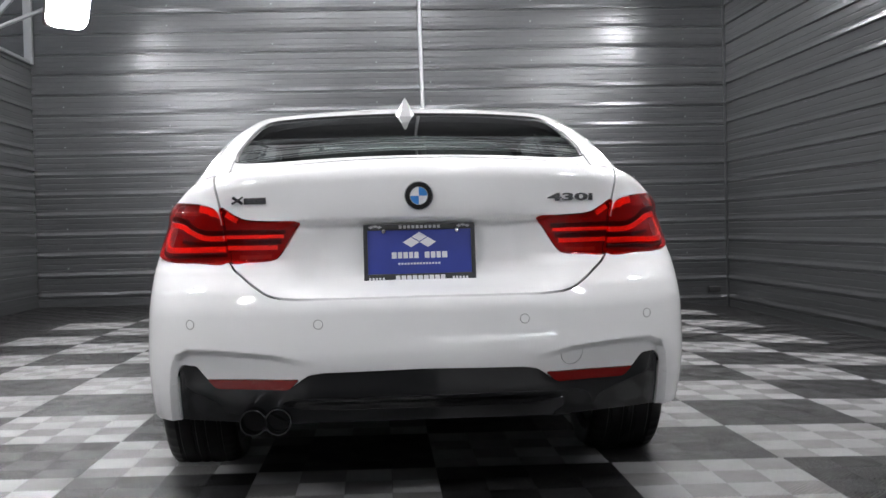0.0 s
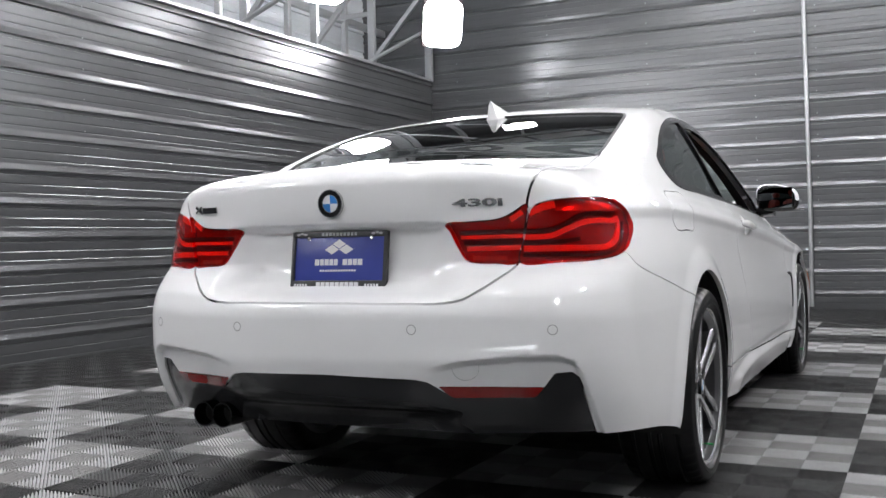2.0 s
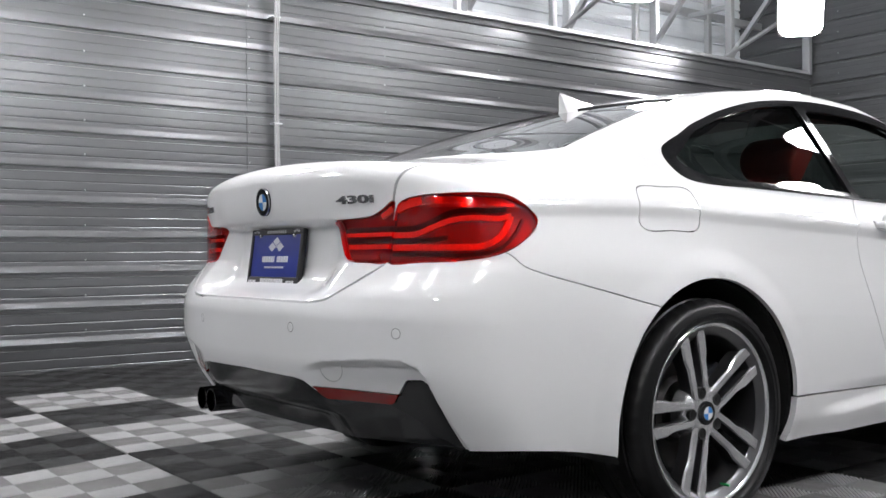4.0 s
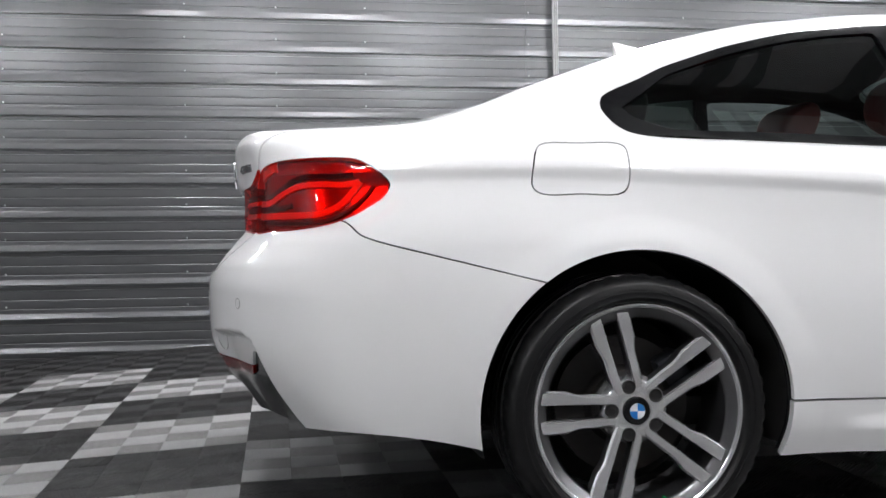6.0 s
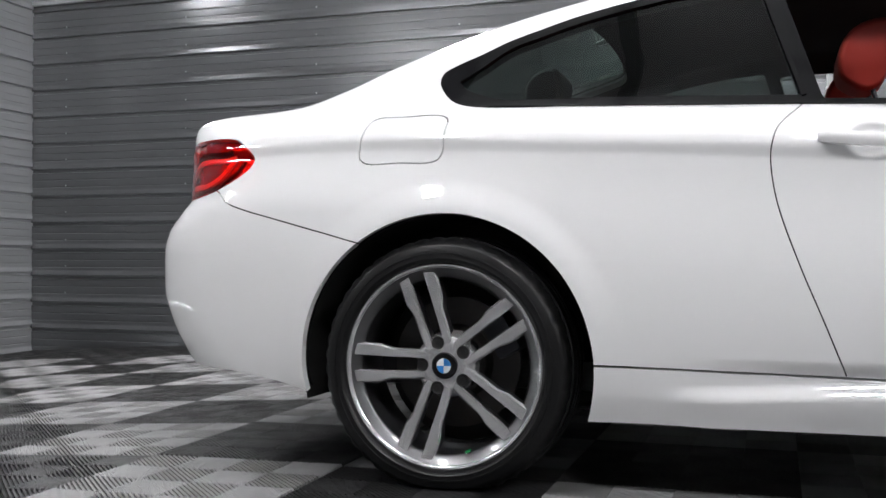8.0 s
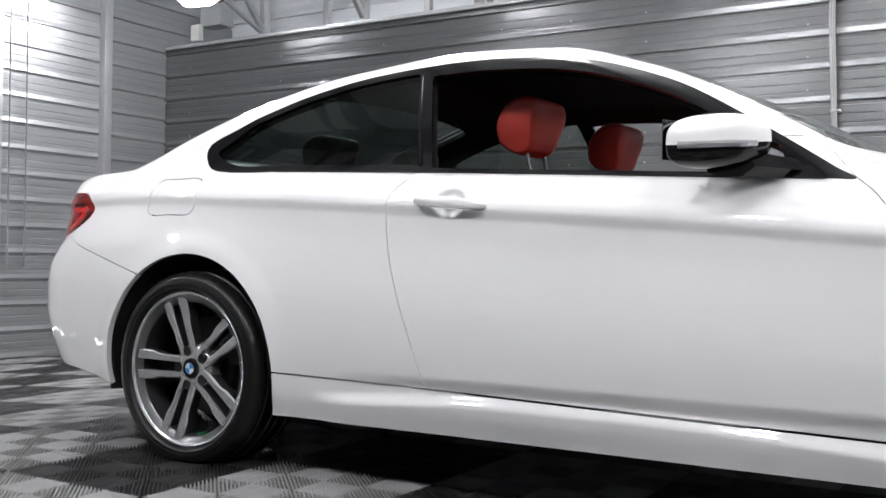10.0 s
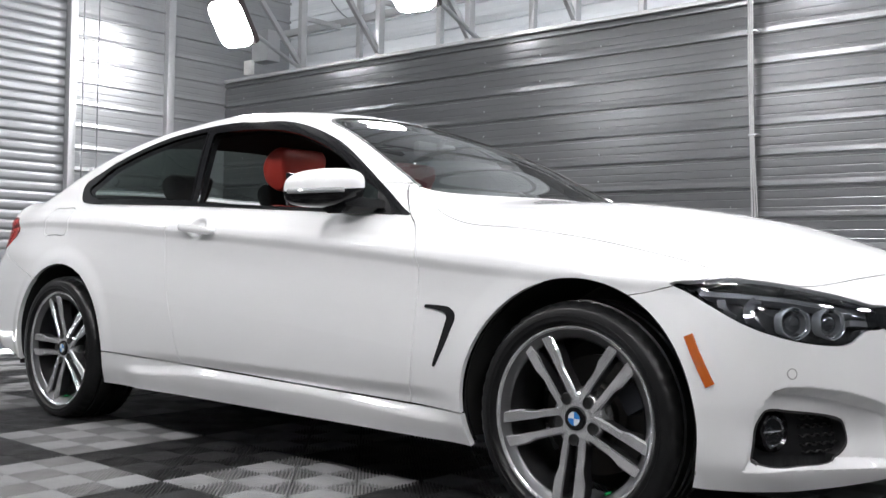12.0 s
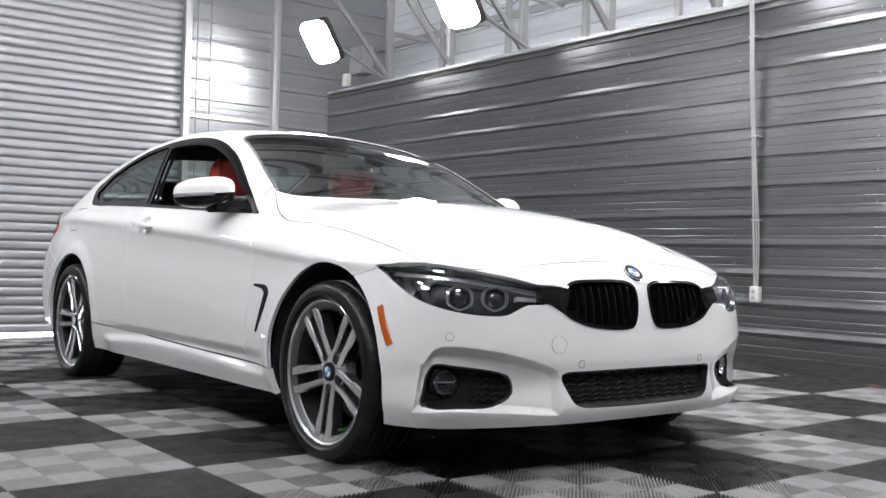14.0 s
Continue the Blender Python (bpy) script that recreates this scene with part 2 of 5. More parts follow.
def inside_of(poly):
    """A signed distance to a closed outline: below nought inside."""
    poly = np.array(poly, float)
    a, b = poly, np.roll(poly, -1, 0)

    def f(u, v):
        shape = np.shape(u)
        p = np.stack([np.ravel(u), np.ravel(v)], -1)
        best, odd = np.full(len(p), 1e9), np.zeros(len(p), bool)
        for s, e in zip(a, b):
            d = e - s
            t = np.clip(((p - s) @ d) / max(d @ d, 1e-12), 0, 1)
            best = np.minimum(best, ((p - s - t[:, None]*d)**2).sum(1))
            if s[1] != e[1]:
                odd ^= ((s[1] > p[:, 1]) != (e[1] > p[:, 1])) & (p[:, 0] < d[0]*(p[:, 1]-s[1])/d[1] + s[0])
        return (np.sqrt(best)*np.where(odd, -1, 1)).reshape(shape)
    return f


def cut(bm, dist):
    """Cuts all faces along the line where dist(x, y, z) is nought."""
    verts = bm.verts[:]
    co = np.array([v.co for v in verts])
    d = dist(co[:, 0], co[:, 1], co[:, 2])
    d = np.where(np.abs(d) < 2e-4, 0, d)
    value = {v: float(k) for v, k in zip(verts, d)}
    faces = set()
    for e in bm.edges[:]:
        a, b = e.verts
        if value[a]*value[b] < 0:
            faces.update(e.link_faces)
            t = value[a]/(value[a]-value[b])
            _, w = bmesh.utils.edge_split(e, a, t)
            value[w] = 0.
        elif value[a] == 0 or value[b] == 0:
            faces.update(e.link_faces)
    for f in faces:
        if not f.is_valid:
            continue
        vs = f.verts[:]
        zero = [i for i, v in enumerate(vs) if value[v] == 0]
        signs = {value[v] > 0 for v in vs if value[v] != 0}
        if len(zero) == 2 and len(signs) == 2:
            i, j = zero
            if abs(i-j) not in (1, len(vs)-1):
                bmesh.utils.face_split(f, vs[i], vs[j])
    return value


def take(bm, dist, keep_rest=True):
    """Takes the faces with dist below nought out of bm into a bmesh of their own."""
    fs = bm.faces[:]
    c = np.array([f.calc_center_median() for f in fs]).reshape(-1, 3)
    d = dist(c[:, 0], c[:, 1], c[:, 2])
    inner = [f for f, k in zip(fs, d) if k < 0]
    out, made = bmesh.new(), {}
    for f in inner:
        vs = []
        for v in f.verts:
            if v not in made:
                made[v] = out.verts.new(v.co)
                made[v].normal = v.normal
            vs.append(made[v])
        out.faces.new(vs)
    bmesh.ops.delete(bm, geom=inner, context='FACES')
    return out


def panel(bm, dist, gap=.0022):
    """Cuts a panel free, leaves an open joint round it."""
    cut(bm, lambda x, y, z: dist(x, y, z) + gap)
    out = take(bm, lambda x, y, z: dist(x, y, z) + gap)
    if gap:
        cut(bm, lambda x, y, z: dist(x, y, z) - gap)
        take(bm, lambda x, y, z: dist(x, y, z) - gap).free()
    return out


def body_normal(x, y, z):
    e = .002
    n = np.stack([body_field(x+e, y, z)-body_field(x-e, y, z), body_field(x, y+e, z)-body_field(x, y-e, z),
                  body_field(x, y, z+e)-body_field(x, y, z-e)], -1)
    return unit(n)


def shift(bm, out):
    """Moves a skin along the body's outward direction."""
    vs = bm.verts[:]
    co = np.array([v.co for v in vs])
    n = body_normal(co[:, 0], co[:, 1], co[:, 2])
    for v, c in zip(vs, co + out*n):
        v.co = c
    return bm


def rim(bm, depth=.012):
    """Turns the open edges of a skin inwards, so that it shows a thickness."""
    es = [e for e in bm.edges if e.is_boundary and not all(abs(v.co.x) < 1e-4 for v in e.verts)]
    made = bmesh.ops.extrude_edge_only(bm, edges=es)['geom']
    vs = [g for g in made if isinstance(g, bmesh.types.BMVert)]
    co = np.array([v.co for v in vs])
    if len(vs):
        n = body_normal(co[:, 0], co[:, 1], co[:, 2])
        for v, c in zip(vs, co - depth*n):
            v.co = c
    return bm


def both(bm):
    """Adds the mirrored other half."""
    geom = bm.verts[:] + bm.edges[:] + bm.faces[:]
    made = bmesh.ops.duplicate(bm, geom=geom)['geom']
    for g in made:
        if isinstance(g, bmesh.types.BMVert):
            g.co.x = -g.co.x
    bmesh.ops.reverse_faces(bm, faces=[g for g in made if isinstance(g, bmesh.types.BMFace)])
    bmesh.ops.remove_doubles(bm, verts=[v for v in bm.verts if abs(v.co.x) < 2e-4], dist=4e-4)
    return bm


def flipped(bm):
    out = bm.copy()
    for v in out.verts:
        v.co.x = -v.co.x
    bmesh.ops.reverse_faces(out, faces=out.faces[:])
    return out


def pair(name, bm, mat, parent, label="", skin=True):
    """A part on the car's right side and its mirror image on the left."""
    left = flipped(bm)
    return part(name, bm, mat, parent, label, skin=skin), part(name, left, mat, parent, label, skin=skin)


def on_body(kind, a, b):
    """The point of the body's skin seen at (a, b) from the side, rear, front, top, or round a corner."""
    a, b = np.asarray(a, float), np.asarray(b, float)
    o = 0*a
    if kind == 'side':
        org, way = (o, a, b), (o+1, o, o)
    elif kind == 'rear':
        org, way = (a, o-.3, b), (o, o-1, o)
    elif kind == 'front':
        org, way = (a, o+2.9, b), (o, o+1, o)
    elif kind == 'top':
        org, way = (a, b, o+.5), (o, o, o+1)
    elif kind == 'rear_corner':
        org, way = (o+.4, o-.5, b), (np.sin(a/.4), -np.cos(a/.4), o)
    else:
        org, way = (o+.42, o+3.0, b), (np.sin(a/.45), np.cos(a/.45), o)
    lo, hi = o, o+1.2
    for i in range(32):
        m = (lo+hi)/2
        ins = body_field(org[0]+way[0]*m, org[1]+way[1]*m, org[2]+way[2]*m) < 0
        lo, hi = np.where(ins, m, lo), np.where(ins, hi, m)
    p = np.stack([org[0]+way[0]*lo, org[1]+way[1]*lo, org[2]+way[2]*lo], -1)
    return p, body_normal(p[..., 0], p[..., 1], p[..., 2])


def rear_turn(x, y):
    return .4*np.arctan2(np.abs(x)-.4, -(y+.5))


def front_turn(x, y):
    return .45*np.arctan2(np.abs(x)-.42, y-3.0)


def ribbon(bm, kind, line, width, low=-.002, high=.003, closed=False):
    """A strip that lies on the skin along a line."""
    line = np.array(line)
    p, n = on_body(kind, line[:, 0], line[:, 1])
    k = len(p)
    t = unit((np.roll(p, -1, 0)-np.roll(p, 1, 0)) if closed else np.gradient(p, axis=0))
    s = unit(np.cross(t, n))
    w = np.broadcast_to(np.asarray(width, float), (k,))[:, None]/2
    rows = []
    for i in range(k):
        rows.append([bm.verts.new(v) for v in (p[i]-s[i]*w[i]+n[i]*low, p[i]-s[i]*w[i]*.85+n[i]*high, p[i]+s[i]*w[i]*.85+n[i]*high, p[i]+s[i]*w[i]+n[i]*low)])
    for i in range(k if closed else k-1):
        a, b = rows[i], rows[(i+1) % k]
        for j in range(4):
            bm.faces.new((a[j], a[(j+1) % 4], b[(j+1) % 4], b[j]))
    if not closed:
        bm.faces.new(rows[0]), bm.faces.new(rows[-1])
    return bm


def disc_on(bm, kind, a, b, r, low, high, n=28, inner=0.):
    """A round plate or ring on the skin."""
    p, m = on_body(kind, np.array([a]), np.array([b]))
    q = Vector(m[0]).to_track_quat('Z', 'Y').to_matrix().to_4x4()
    q.translation = p[0]
    d = bmesh.new()
    prof = [(low, r), (high-.001, r), (high, r-.001), (high, inner), (low, inner)]
    lathe(d, [(h, max(x, 1e-5)) for h, x in prof], n)
    join(bm, d, q @ Matrix.Rotation(-math.pi/2, 4, 'Y'))
    return q


# ---- the car's form ----
def spline(xs, ys):
    """A smooth curve through a few knots, without overshoot."""
    xs, ys = np.array(xs, float), np.array(ys, float)
    h = np.diff(xs)
    d = np.diff(ys) / h
    m = np.zeros_like(ys)
    for i in range(1, len(xs) - 1):
        if d[i-1] * d[i] > 0:
            w1, w2 = 2*h[i] + h[i-1], h[i] + 2*h[i-1]
            m[i] = (w1 + w2) / (w1/d[i-1] + w2/d[i])
    m[0], m[-1] = d[0], d[-1]

    def f(x):
        x = np.asarray(x, float)
        i = np.clip(np.searchsorted(xs, x) - 1, 0, len(h) - 1)
        t = np.clip((x - xs[i]) / h[i], 0, 1)
        return ((1+2*t)*(1-t)**2*ys[i] + t*(1-t)**2*h[i]*m[i] + t*t*(3-2*t)*ys[i+1] + t*t*(t-1)*h[i]*m[i+1])
    return f


def smax(a, b, k):
    h = np.maximum(k - np.abs(a - b), 0) / k
    return np.maximum(a, b) + h*h*k/4


# centreline from the boot lip over the roof to the bonnet
top_z = spline([-1.06, -.98, -.93, -.8, -.5, -.35, -.2, .2, .5, .9, 1.2, 1.5, 1.9, 2.15, 2.25, 2.6, 3.0, 3.3, 3.42, 3.56],
               [1.0, 1.035, 1.056, 1.068, 1.088, 1.125, 1.178, 1.297, 1.365, 1.404, 1.393, 1.314, 1.14, 1.025, .998, .972, .915, .83, .77, .69])
crown = spline([-1, -.6, -.2, .2, .6, 1.3, 1.7, 2.1, 2.3, 3.0, 3.5], [.12, .12, .09, .065, .10, .125, .11, .14, .13, .17, .22])
edge_soft = spline([-1.05, -.9, -.5, 0, .6, 1.5, 2.2, 2.8, 3.5], [.03, .05, .06, .05, .05, .05, .08, .10, .05])
side_plan = spline([-1.1, -.7, -.3, 0, .4, .8, 1.5, 2.2, 2.6, 2.9, 3.2, 3.6],
                   [.77, .822, .874, .884, .874, .870, .870, .873, .880, .882, .872, .83])
side_low = spline([.10, .21, .28, .34, .45, .6, .75, .95], [-.07, -.036, -.014, -.006, 0, -.005, -.016, -.028])
crease_z = spline([-1, -.3, .3, .8, 1.8, 2.5, 3.2, 3.6], [.915, .925, .902, .876, .814, .757, .72, .70])
side_up = spline([-.3, -.2, -.1, -.04, -.005, .008, .05, .1, .14, .26, .40, .55],
                 [0, .005, .011, .009, 0, .002, .026, .060, .082, .137, .208, .30])
haunch = spline([-1.1, -.7, 0, .5, 1.2, 2.3, 2.8, 3.2, 3.6], [.07, .06, .035, .012, 0, 0, .02, .045, .09])
rear_z = spline([.15, .25, .33, .352, .372, .42, .52, .62, .662, .68, .70, .725, .76, .82, .864, .876, .889, .95, 1.0, 1.05],
                [-.86, -.885, -.925, -.945, -.985, -1.015, -1.043, -1.045, -1.037, -1.010, -.965, -.932, -.914, -.906, -.910, -.924, -.955, -.966, -.968, -.96])
corner_z = spline([.15, .25, .33, .42, .52, .62, .68, .74, .78, .9, 1.0, 1.05],
                  [-.88, -.91, -.965, -1.015, -1.043, -1.045, -1.03, -.985, -.955, -.955, -.965, -.96])
front_z = spline([.12, .2, .27, .36, .42, .55, .62, .68, .74, .9], [3.44, 3.53, 3.565, 3.55, 3.558, 3.545, 3.535, 3.515, 3.465, 3.3])
fog_frame = inside_of([(.824, .250), (.815, .33), (.808, .40), (.800, .43), (.784, .455), (.758, .466), (.70, .464), (.60, .449), (.50, .424), (.42, .398), (.398, .385), (.391, .365), (.390, .31), (.392, .242), (.48, .248), (.60, .256), (.743, .262)])
rear_frame = inside_of([(.30, .49), (.42, .515), (.57, .527), (.665, .527), (.70, .512), (.716, .48), (.73, .40), (.745, .25), (.72, .1), (.3, .1)])


def step(a, b, v):
    t = np.clip((v - a) / (b - a), 0, 1)
    return t*t*(3 - 2*t)


def body_field(x, y, z):
    """Below nought inside the body."""
    x = np.abs(x)
    r = np.minimum(np.hypot(y, z-.33), np.hypot(y-2.81, z-.33))
    width = side_plan(y) + side_low(z) - side_up(z - crease_z(y)) - haunch(y)*np.where(y < 1.2, step(.73, .99, z), step(.55, .95, z))
    width = width + .008*step(.475, .400, r)
    width = width + .024*step(.305, .262, z - .03*step(.5, 1.2, y)*step(2.4, 1.6, y))*step(.50, .70, y)*step(2.42, 2.2, y)
    width = width - .016*step(.375, .325, z)*step(.45, 1.0, y)*step(2.45, 2.2, y)
    width = width - .020*step(1., .45, np.hypot((y - 1.012)/.062, (z - .872)/.046))
    side = (x - width) * np.where(z > crease_z(y), .86, 1)
    ridge = .007*step(.46, .36, x - .10*(3.3 - y))*step(2.25, 2.6, y)*step(3.5, 3.3, y)
    up = (z - (top_z(y) - crown(y)*x*x + ridge)) * .95
    mix = step(.27, .42, x)
    rear = (rear_z(z)*(1-mix) + corner_z(z)*mix + .36*x**3) - y
    rear = rear + .030*np.clip(-rear_frame(x, z)/.016, 0, 1)*step(.30, .5, x)
    front = y - (front_z(z) - .39*x**3)
    front = front + .050*np.clip(-fog_frame(x, z)/.020, 0, 1)*(.42 + .58*step(.40, .52, x))
    f = smax(side, rear, .13)
    f = smax(f, front, .13)
    f = smax(f, up, edge_soft(y))
    return smax(f, .14 - z, .03)


def body_grid():
    """Rays from a spine inside the car, fanned round both ends."""
    y0, y1, zc = -.22, 2.90, .58
    plan = [(y0, a) for a in np.concatenate([np.linspace(-90, -66, 40, endpoint=False), np.linspace(-66, -18, 110, endpoint=False), np.linspace(-18, 0, 24, endpoint=False)])]
    plan += [(y, 0.) for y in np.concatenate([np.linspace(y0, .93, 76, endpoint=False), np.linspace(.93, 1.10, 26, endpoint=False), np.linspace(1.10, y1, 122)])]
    plan += [(y1, a) for a in np.concatenate([np.linspace(0, 18, 24)[1:], np.linspace(18, 68, 120)[1:], np.linspace(68, 90, 28)[1:]])]
    phi = np.radians(np.concatenate([np.linspace(-50, -34, 14, endpoint=False), np.linspace(-34, 34, 185, endpoint=False), np.linspace(34, 90, 66)]))
    oy = np.array([p[0] for p in plan])[:, None] + 0*phi[None]
    az = np.radians([p[1] for p in plan])[:, None] + 0*phi[None]
    ph = phi[None] + 0*az
    dx, dy, dz = np.cos(az)*np.cos(ph), np.sin(az)*np.cos(ph), np.sin(ph)
    lo, hi = np.zeros_like(oy), np.full_like(oy, 1.5)
    for i in range(24):
        mid = (lo+hi)/2
        ins = body_field(dx*mid, oy+dy*mid, zc+dz*mid) < 0
        lo, hi = np.where(ins, mid, lo), np.where(ins, hi, mid)
    return dx*lo, oy+dy*lo, zc+dz*lo


def half_body():
    X, Y, Z = body_grid()
    X = np.where(X < 1e-4, 0, X)
    n, k = X.shape
    verts = np.stack([X, Y, Z], -1).reshape(-1, 3)
    a = (np.arange(n-1)[:, None]*k + np.arange(k-1)[None]).ravel()
    faces = np.stack([a, a+k, a+k+1, a+1], -1)
    me = bpy.data.meshes.new("half")
    me.from_pydata(verts.tolist(), [], faces.tolist())
    bm = bmesh.new()
    bm.from_mesh(me)
    bpy.data.meshes.remove(me)
    bmesh.ops.remove_doubles(bm, verts=bm.verts[:], dist=2e-4)
    return bm


# ---- the room ----
W, E, N, S, TOP, WALL_TOP = -4.0, 3.98, 7.95, -5.35, 6.2, 2.80
PITCH = .2286


floor_across = [(-4.05, .062), (-1.8, .048), (-1.16, .040), (1.3, .016), (1.9, .004), (2.5, -.016), (3.1, -.045), (3.98, -.150), (4.2, -.17)]


def floor_z(x, y):
    """The floor falls gently across the room, to a gutter on the east side and towards the roller door."""
    return float(np.interp(x, *zip(*floor_across))) - .055*max(0., -.8-y)


def ribbed(name, length, z0, z1, phase, m, mat, label, pitch=PITCH, deep=.009, minor=.0003):
    """A wall of ribbed sheet with real folds and a back face; it runs along local x, faces local -y."""
    prof = []
    k = math.floor((z0-phase)/pitch) - 1
    while phase + k*pitch < z1 + pitch:
        b = phase + k*pitch
        if minor:
            prof += [(b-.032, 0), (b-.028, -.013), (b-.003, -.013), (b, deep), (b+.008, deep*1.04), (b+.020, deep*.72), (b+.040, deep*.12), (b+.048, 0)]
            for c in (.075, .136):
                prof += [(b+c-.020, minor), (b+c-.0045, 0), (b+c-.001, -.0022), (b+c+.002, -.0020), (b+c+.005, 0), (b+c+.020, minor)]
        else:
            prof += [(b + pitch*f, deep*h) for f, h in ((0, 0), (.12, .55), (.28, .95), (.5, 1), (.72, .95), (.88, .55))]
        k += 1
    prof = [(z, d) for z, d in prof if z0 < z < z1]
    prof = [(z0, 0)] + prof + [(z1, 0), (z1, -.06), (z0, -.06)]
    bm = bmesh.new()
    rings = [[bm.verts.new((x, -d, z)) for z, d in prof] for x in (0, length)]
    for i in range(len(prof)):
        j = (i+1) % len(prof)
        bm.faces.new((rings[0][i], rings[1][i], rings[1][j], rings[0][j]))
    bm.faces.new(rings[0]), bm.faces.new(rings[1])
    bm.transform(m)
    ob = part(name, bm, mat, None, smooth=False)
    return tagged(ob, label, "wall", "", "structure")


turn = lambda x, y, a: Matrix.Translation((x, y, 0)) @ Matrix.Rotation(radians(a), 4, 'Z')
# the low wall in two sheets that overlap at a seam
ribbed("wall_west", .95 - S, -.45, WALL_TOP, .004, turn(W, S, 90), STEEL, "low grey ribbed steel wall along one side")
ribbed("wall_west_far", N - .94, -.45, WALL_TOP, .004, turn(W+.004, .94, 90), STEEL, "low grey ribbed steel wall along one side")
ribbed("wall_outer", N - S + .3, -.45, TOP, .06, turn(-4.95, S-.15, 90), STEEL_WHITE, "pale ribbed steel outer wall behind the low wall")
ribbed("wall_north", E + 5.05, -.45, TOP, .1745, turn(-5.0, N, 0), STEEL, "tall grey ribbed steel end wall")
ribbed("wall_east", N - S, -.45, TOP, .180, turn(E, N, -90), STEEL, "tall grey ribbed steel side wall")
ribbed("wall_south", 2.95, -.45, TOP, .033, turn(-2.05, S, 180), STEEL_PALE, "pale ribbed steel wall beside the roller door")
ribbed("wall_south_east", E - 2.6, -.45, TOP, .033, turn(E, S, 180), STEEL_PALE, "pale ribbed steel wall beyond the roller door")
bm = block(bmesh.new(), -2.05, 2.6, S-.1, S, 4.4, TOP)
tagged(part("wall_over_door", bm, STEEL_PALE, smooth=False), "pale steel wall over the roller door", "wall", "", "structure")
bm = block(bmesh.new(), -5.05, E+.1, S-.1, N+.1, TOP, TOP+.1)
deck = len(bm.faces)
for y in (-4.9, -3.4, -1.8, -.2, 1.4, 2.8, 4.2, 5.6, 7.0):
    block(bm, -4.9, E, y-.05, y+.05, TOP-.25, TOP-.001)
    block(bm, -4.9, E, y-.05, y+.05, TOP-.75, TOP-.68)
    for x in np.arange(-4.6, E-.5, .9):
        block(bm, -.02, .02, -.02, .02, 0, .62, 0, Matrix.Translation((x, y, TOP-.70)) @ Matrix.Rotation(radians(40), 4, 'Y'))
for i, f in enumerate(bm.faces):
    f.material_index = 1 if i >= deck else 0
tagged(part("ceiling", bm, [CEILING, TRUSS], smooth=False), "pale ceiling deck with dark steel trusses", "ceiling", "", "structure")

# the roller door, ajar over a strip of daylight
door = tagged(ribbed("roller_door", 4.62, -.17, 4.5, .02, turn(2.58, S-.03, 180), DOOR_STEEL, "", .098, .015, 0),
              "grey corrugated steel roller door, not quite closed", "roller door", "", "thing")
door["kind"] = "structure"
bm = block(bmesh.new(), -2.4, 2.9, S-.62, S-.6, -.6, .6)
tagged(part("backdrop", bm, DAYLIGHT, smooth=False), "bright daylight under the roller door", "daylight", "", "structure")
bm = block(bmesh.new(), -2.10, -2.02, S-.02, S+.07, -.35, 4.6, .006)
tagged(part("door_rail", bm, GALV), "galvanised guide rail of the roller door", "rail", "", "structure")
for x in (-2.175, -2.343):
    bm = tube(bmesh.new(), [(x, S-.03, 4.56), (x, S+.05, 4.5), (x, S+.06, 2), (x, S+.06, .6)], .008, 6)
    tagged(part("pull_chain", bm, TRUSS), "thin steel pull chain beside the roller door", "chain", "pull chains")
bm = block(bmesh.new(), -3.26, -3.17, S, S+.075, -.35, TOP-.02, .006)
tagged(part("wall_post", bm, GALV), "galvanised steel post against the pale wall", "post")
bm = block(bmesh.new(), W-.06, W+.03, S+.01, N-.01, WALL_TOP, WALL_TOP+.035, .005)
tagged(part("trim", bm, GALV), "folded steel capping on the low wall", "trim", "", "structure")
for x, y in ((E-.012, N-.012),):
    bm = block(bmesh.new(), x-.012, x+.012, y-.012, y+.012, -.4, TOP-.02, .003)
    tagged(part("corner_trim", bm, STEEL), "folded steel corner strip", "trim", "", "structure")
bm = block(bmesh.new(), W-.04, W+.05, N-.09, N-.03, WALL_TOP, TOP-.02, .005)
tagged(part("corner_post", bm, GALV), "galvanised steel post in the corner", "post")

# frame above the low wall: posts, knee braces and two rails
POST_Y = [-4.10 + 1.19*i for i in range(10)]
post = thing("wall_post", "galvanised steel stud with a knee brace above the low wall", "post", "studs above the low wall")
bm = block(bmesh.new(), -.04, .04, -.03, .03, 0, TOP-WALL_TOP-.05, .005)
part("upright", bm, GALV, post)
bm = bmesh.new()
block(bm, -.025, .025, -.022, .022, 0, 2.1, .004, Matrix.Translation((.02, 0, .05)) @ Matrix.Rotation(radians(43), 4, 'Y'))
part("brace", bm, GALV, post)
bm = bmesh.new()
block(bm, -.03, .03, -.03, .03, 0, TOP-WALL_TOP-.05, .005, Matrix.Translation((-.55, .33, 0)))
part("rear_upright", bm, GALV, post)
bm = bmesh.new()
block(bm, -.55, 0, -.02, .02, .55, .60, .004)
part("tie", bm, GALV, post)
post.matrix_basis = pose(-4.08, POST_Y[0], WALL_TOP+.035)
for y in POST_Y[1:]:
    copy_thing(post, pose(-4.08, y, WALL_TOP+.035))
bm = block(bmesh.new(), -4.95, -4.05, S, N, WALL_TOP-.06, WALL_TOP, 0)
tagged(part("wall_ledge", bm, GALV), "steel ledge behind the low wall", "ledge", "", "structure")
bm = block(bmesh.new(), -4.68, -4.62, S+.02, N-.02, 3.42, 3.50, .004)
tagged(part("girt", bm, GALV), "horizontal steel girt behind the studs", "girt", "", "structure")


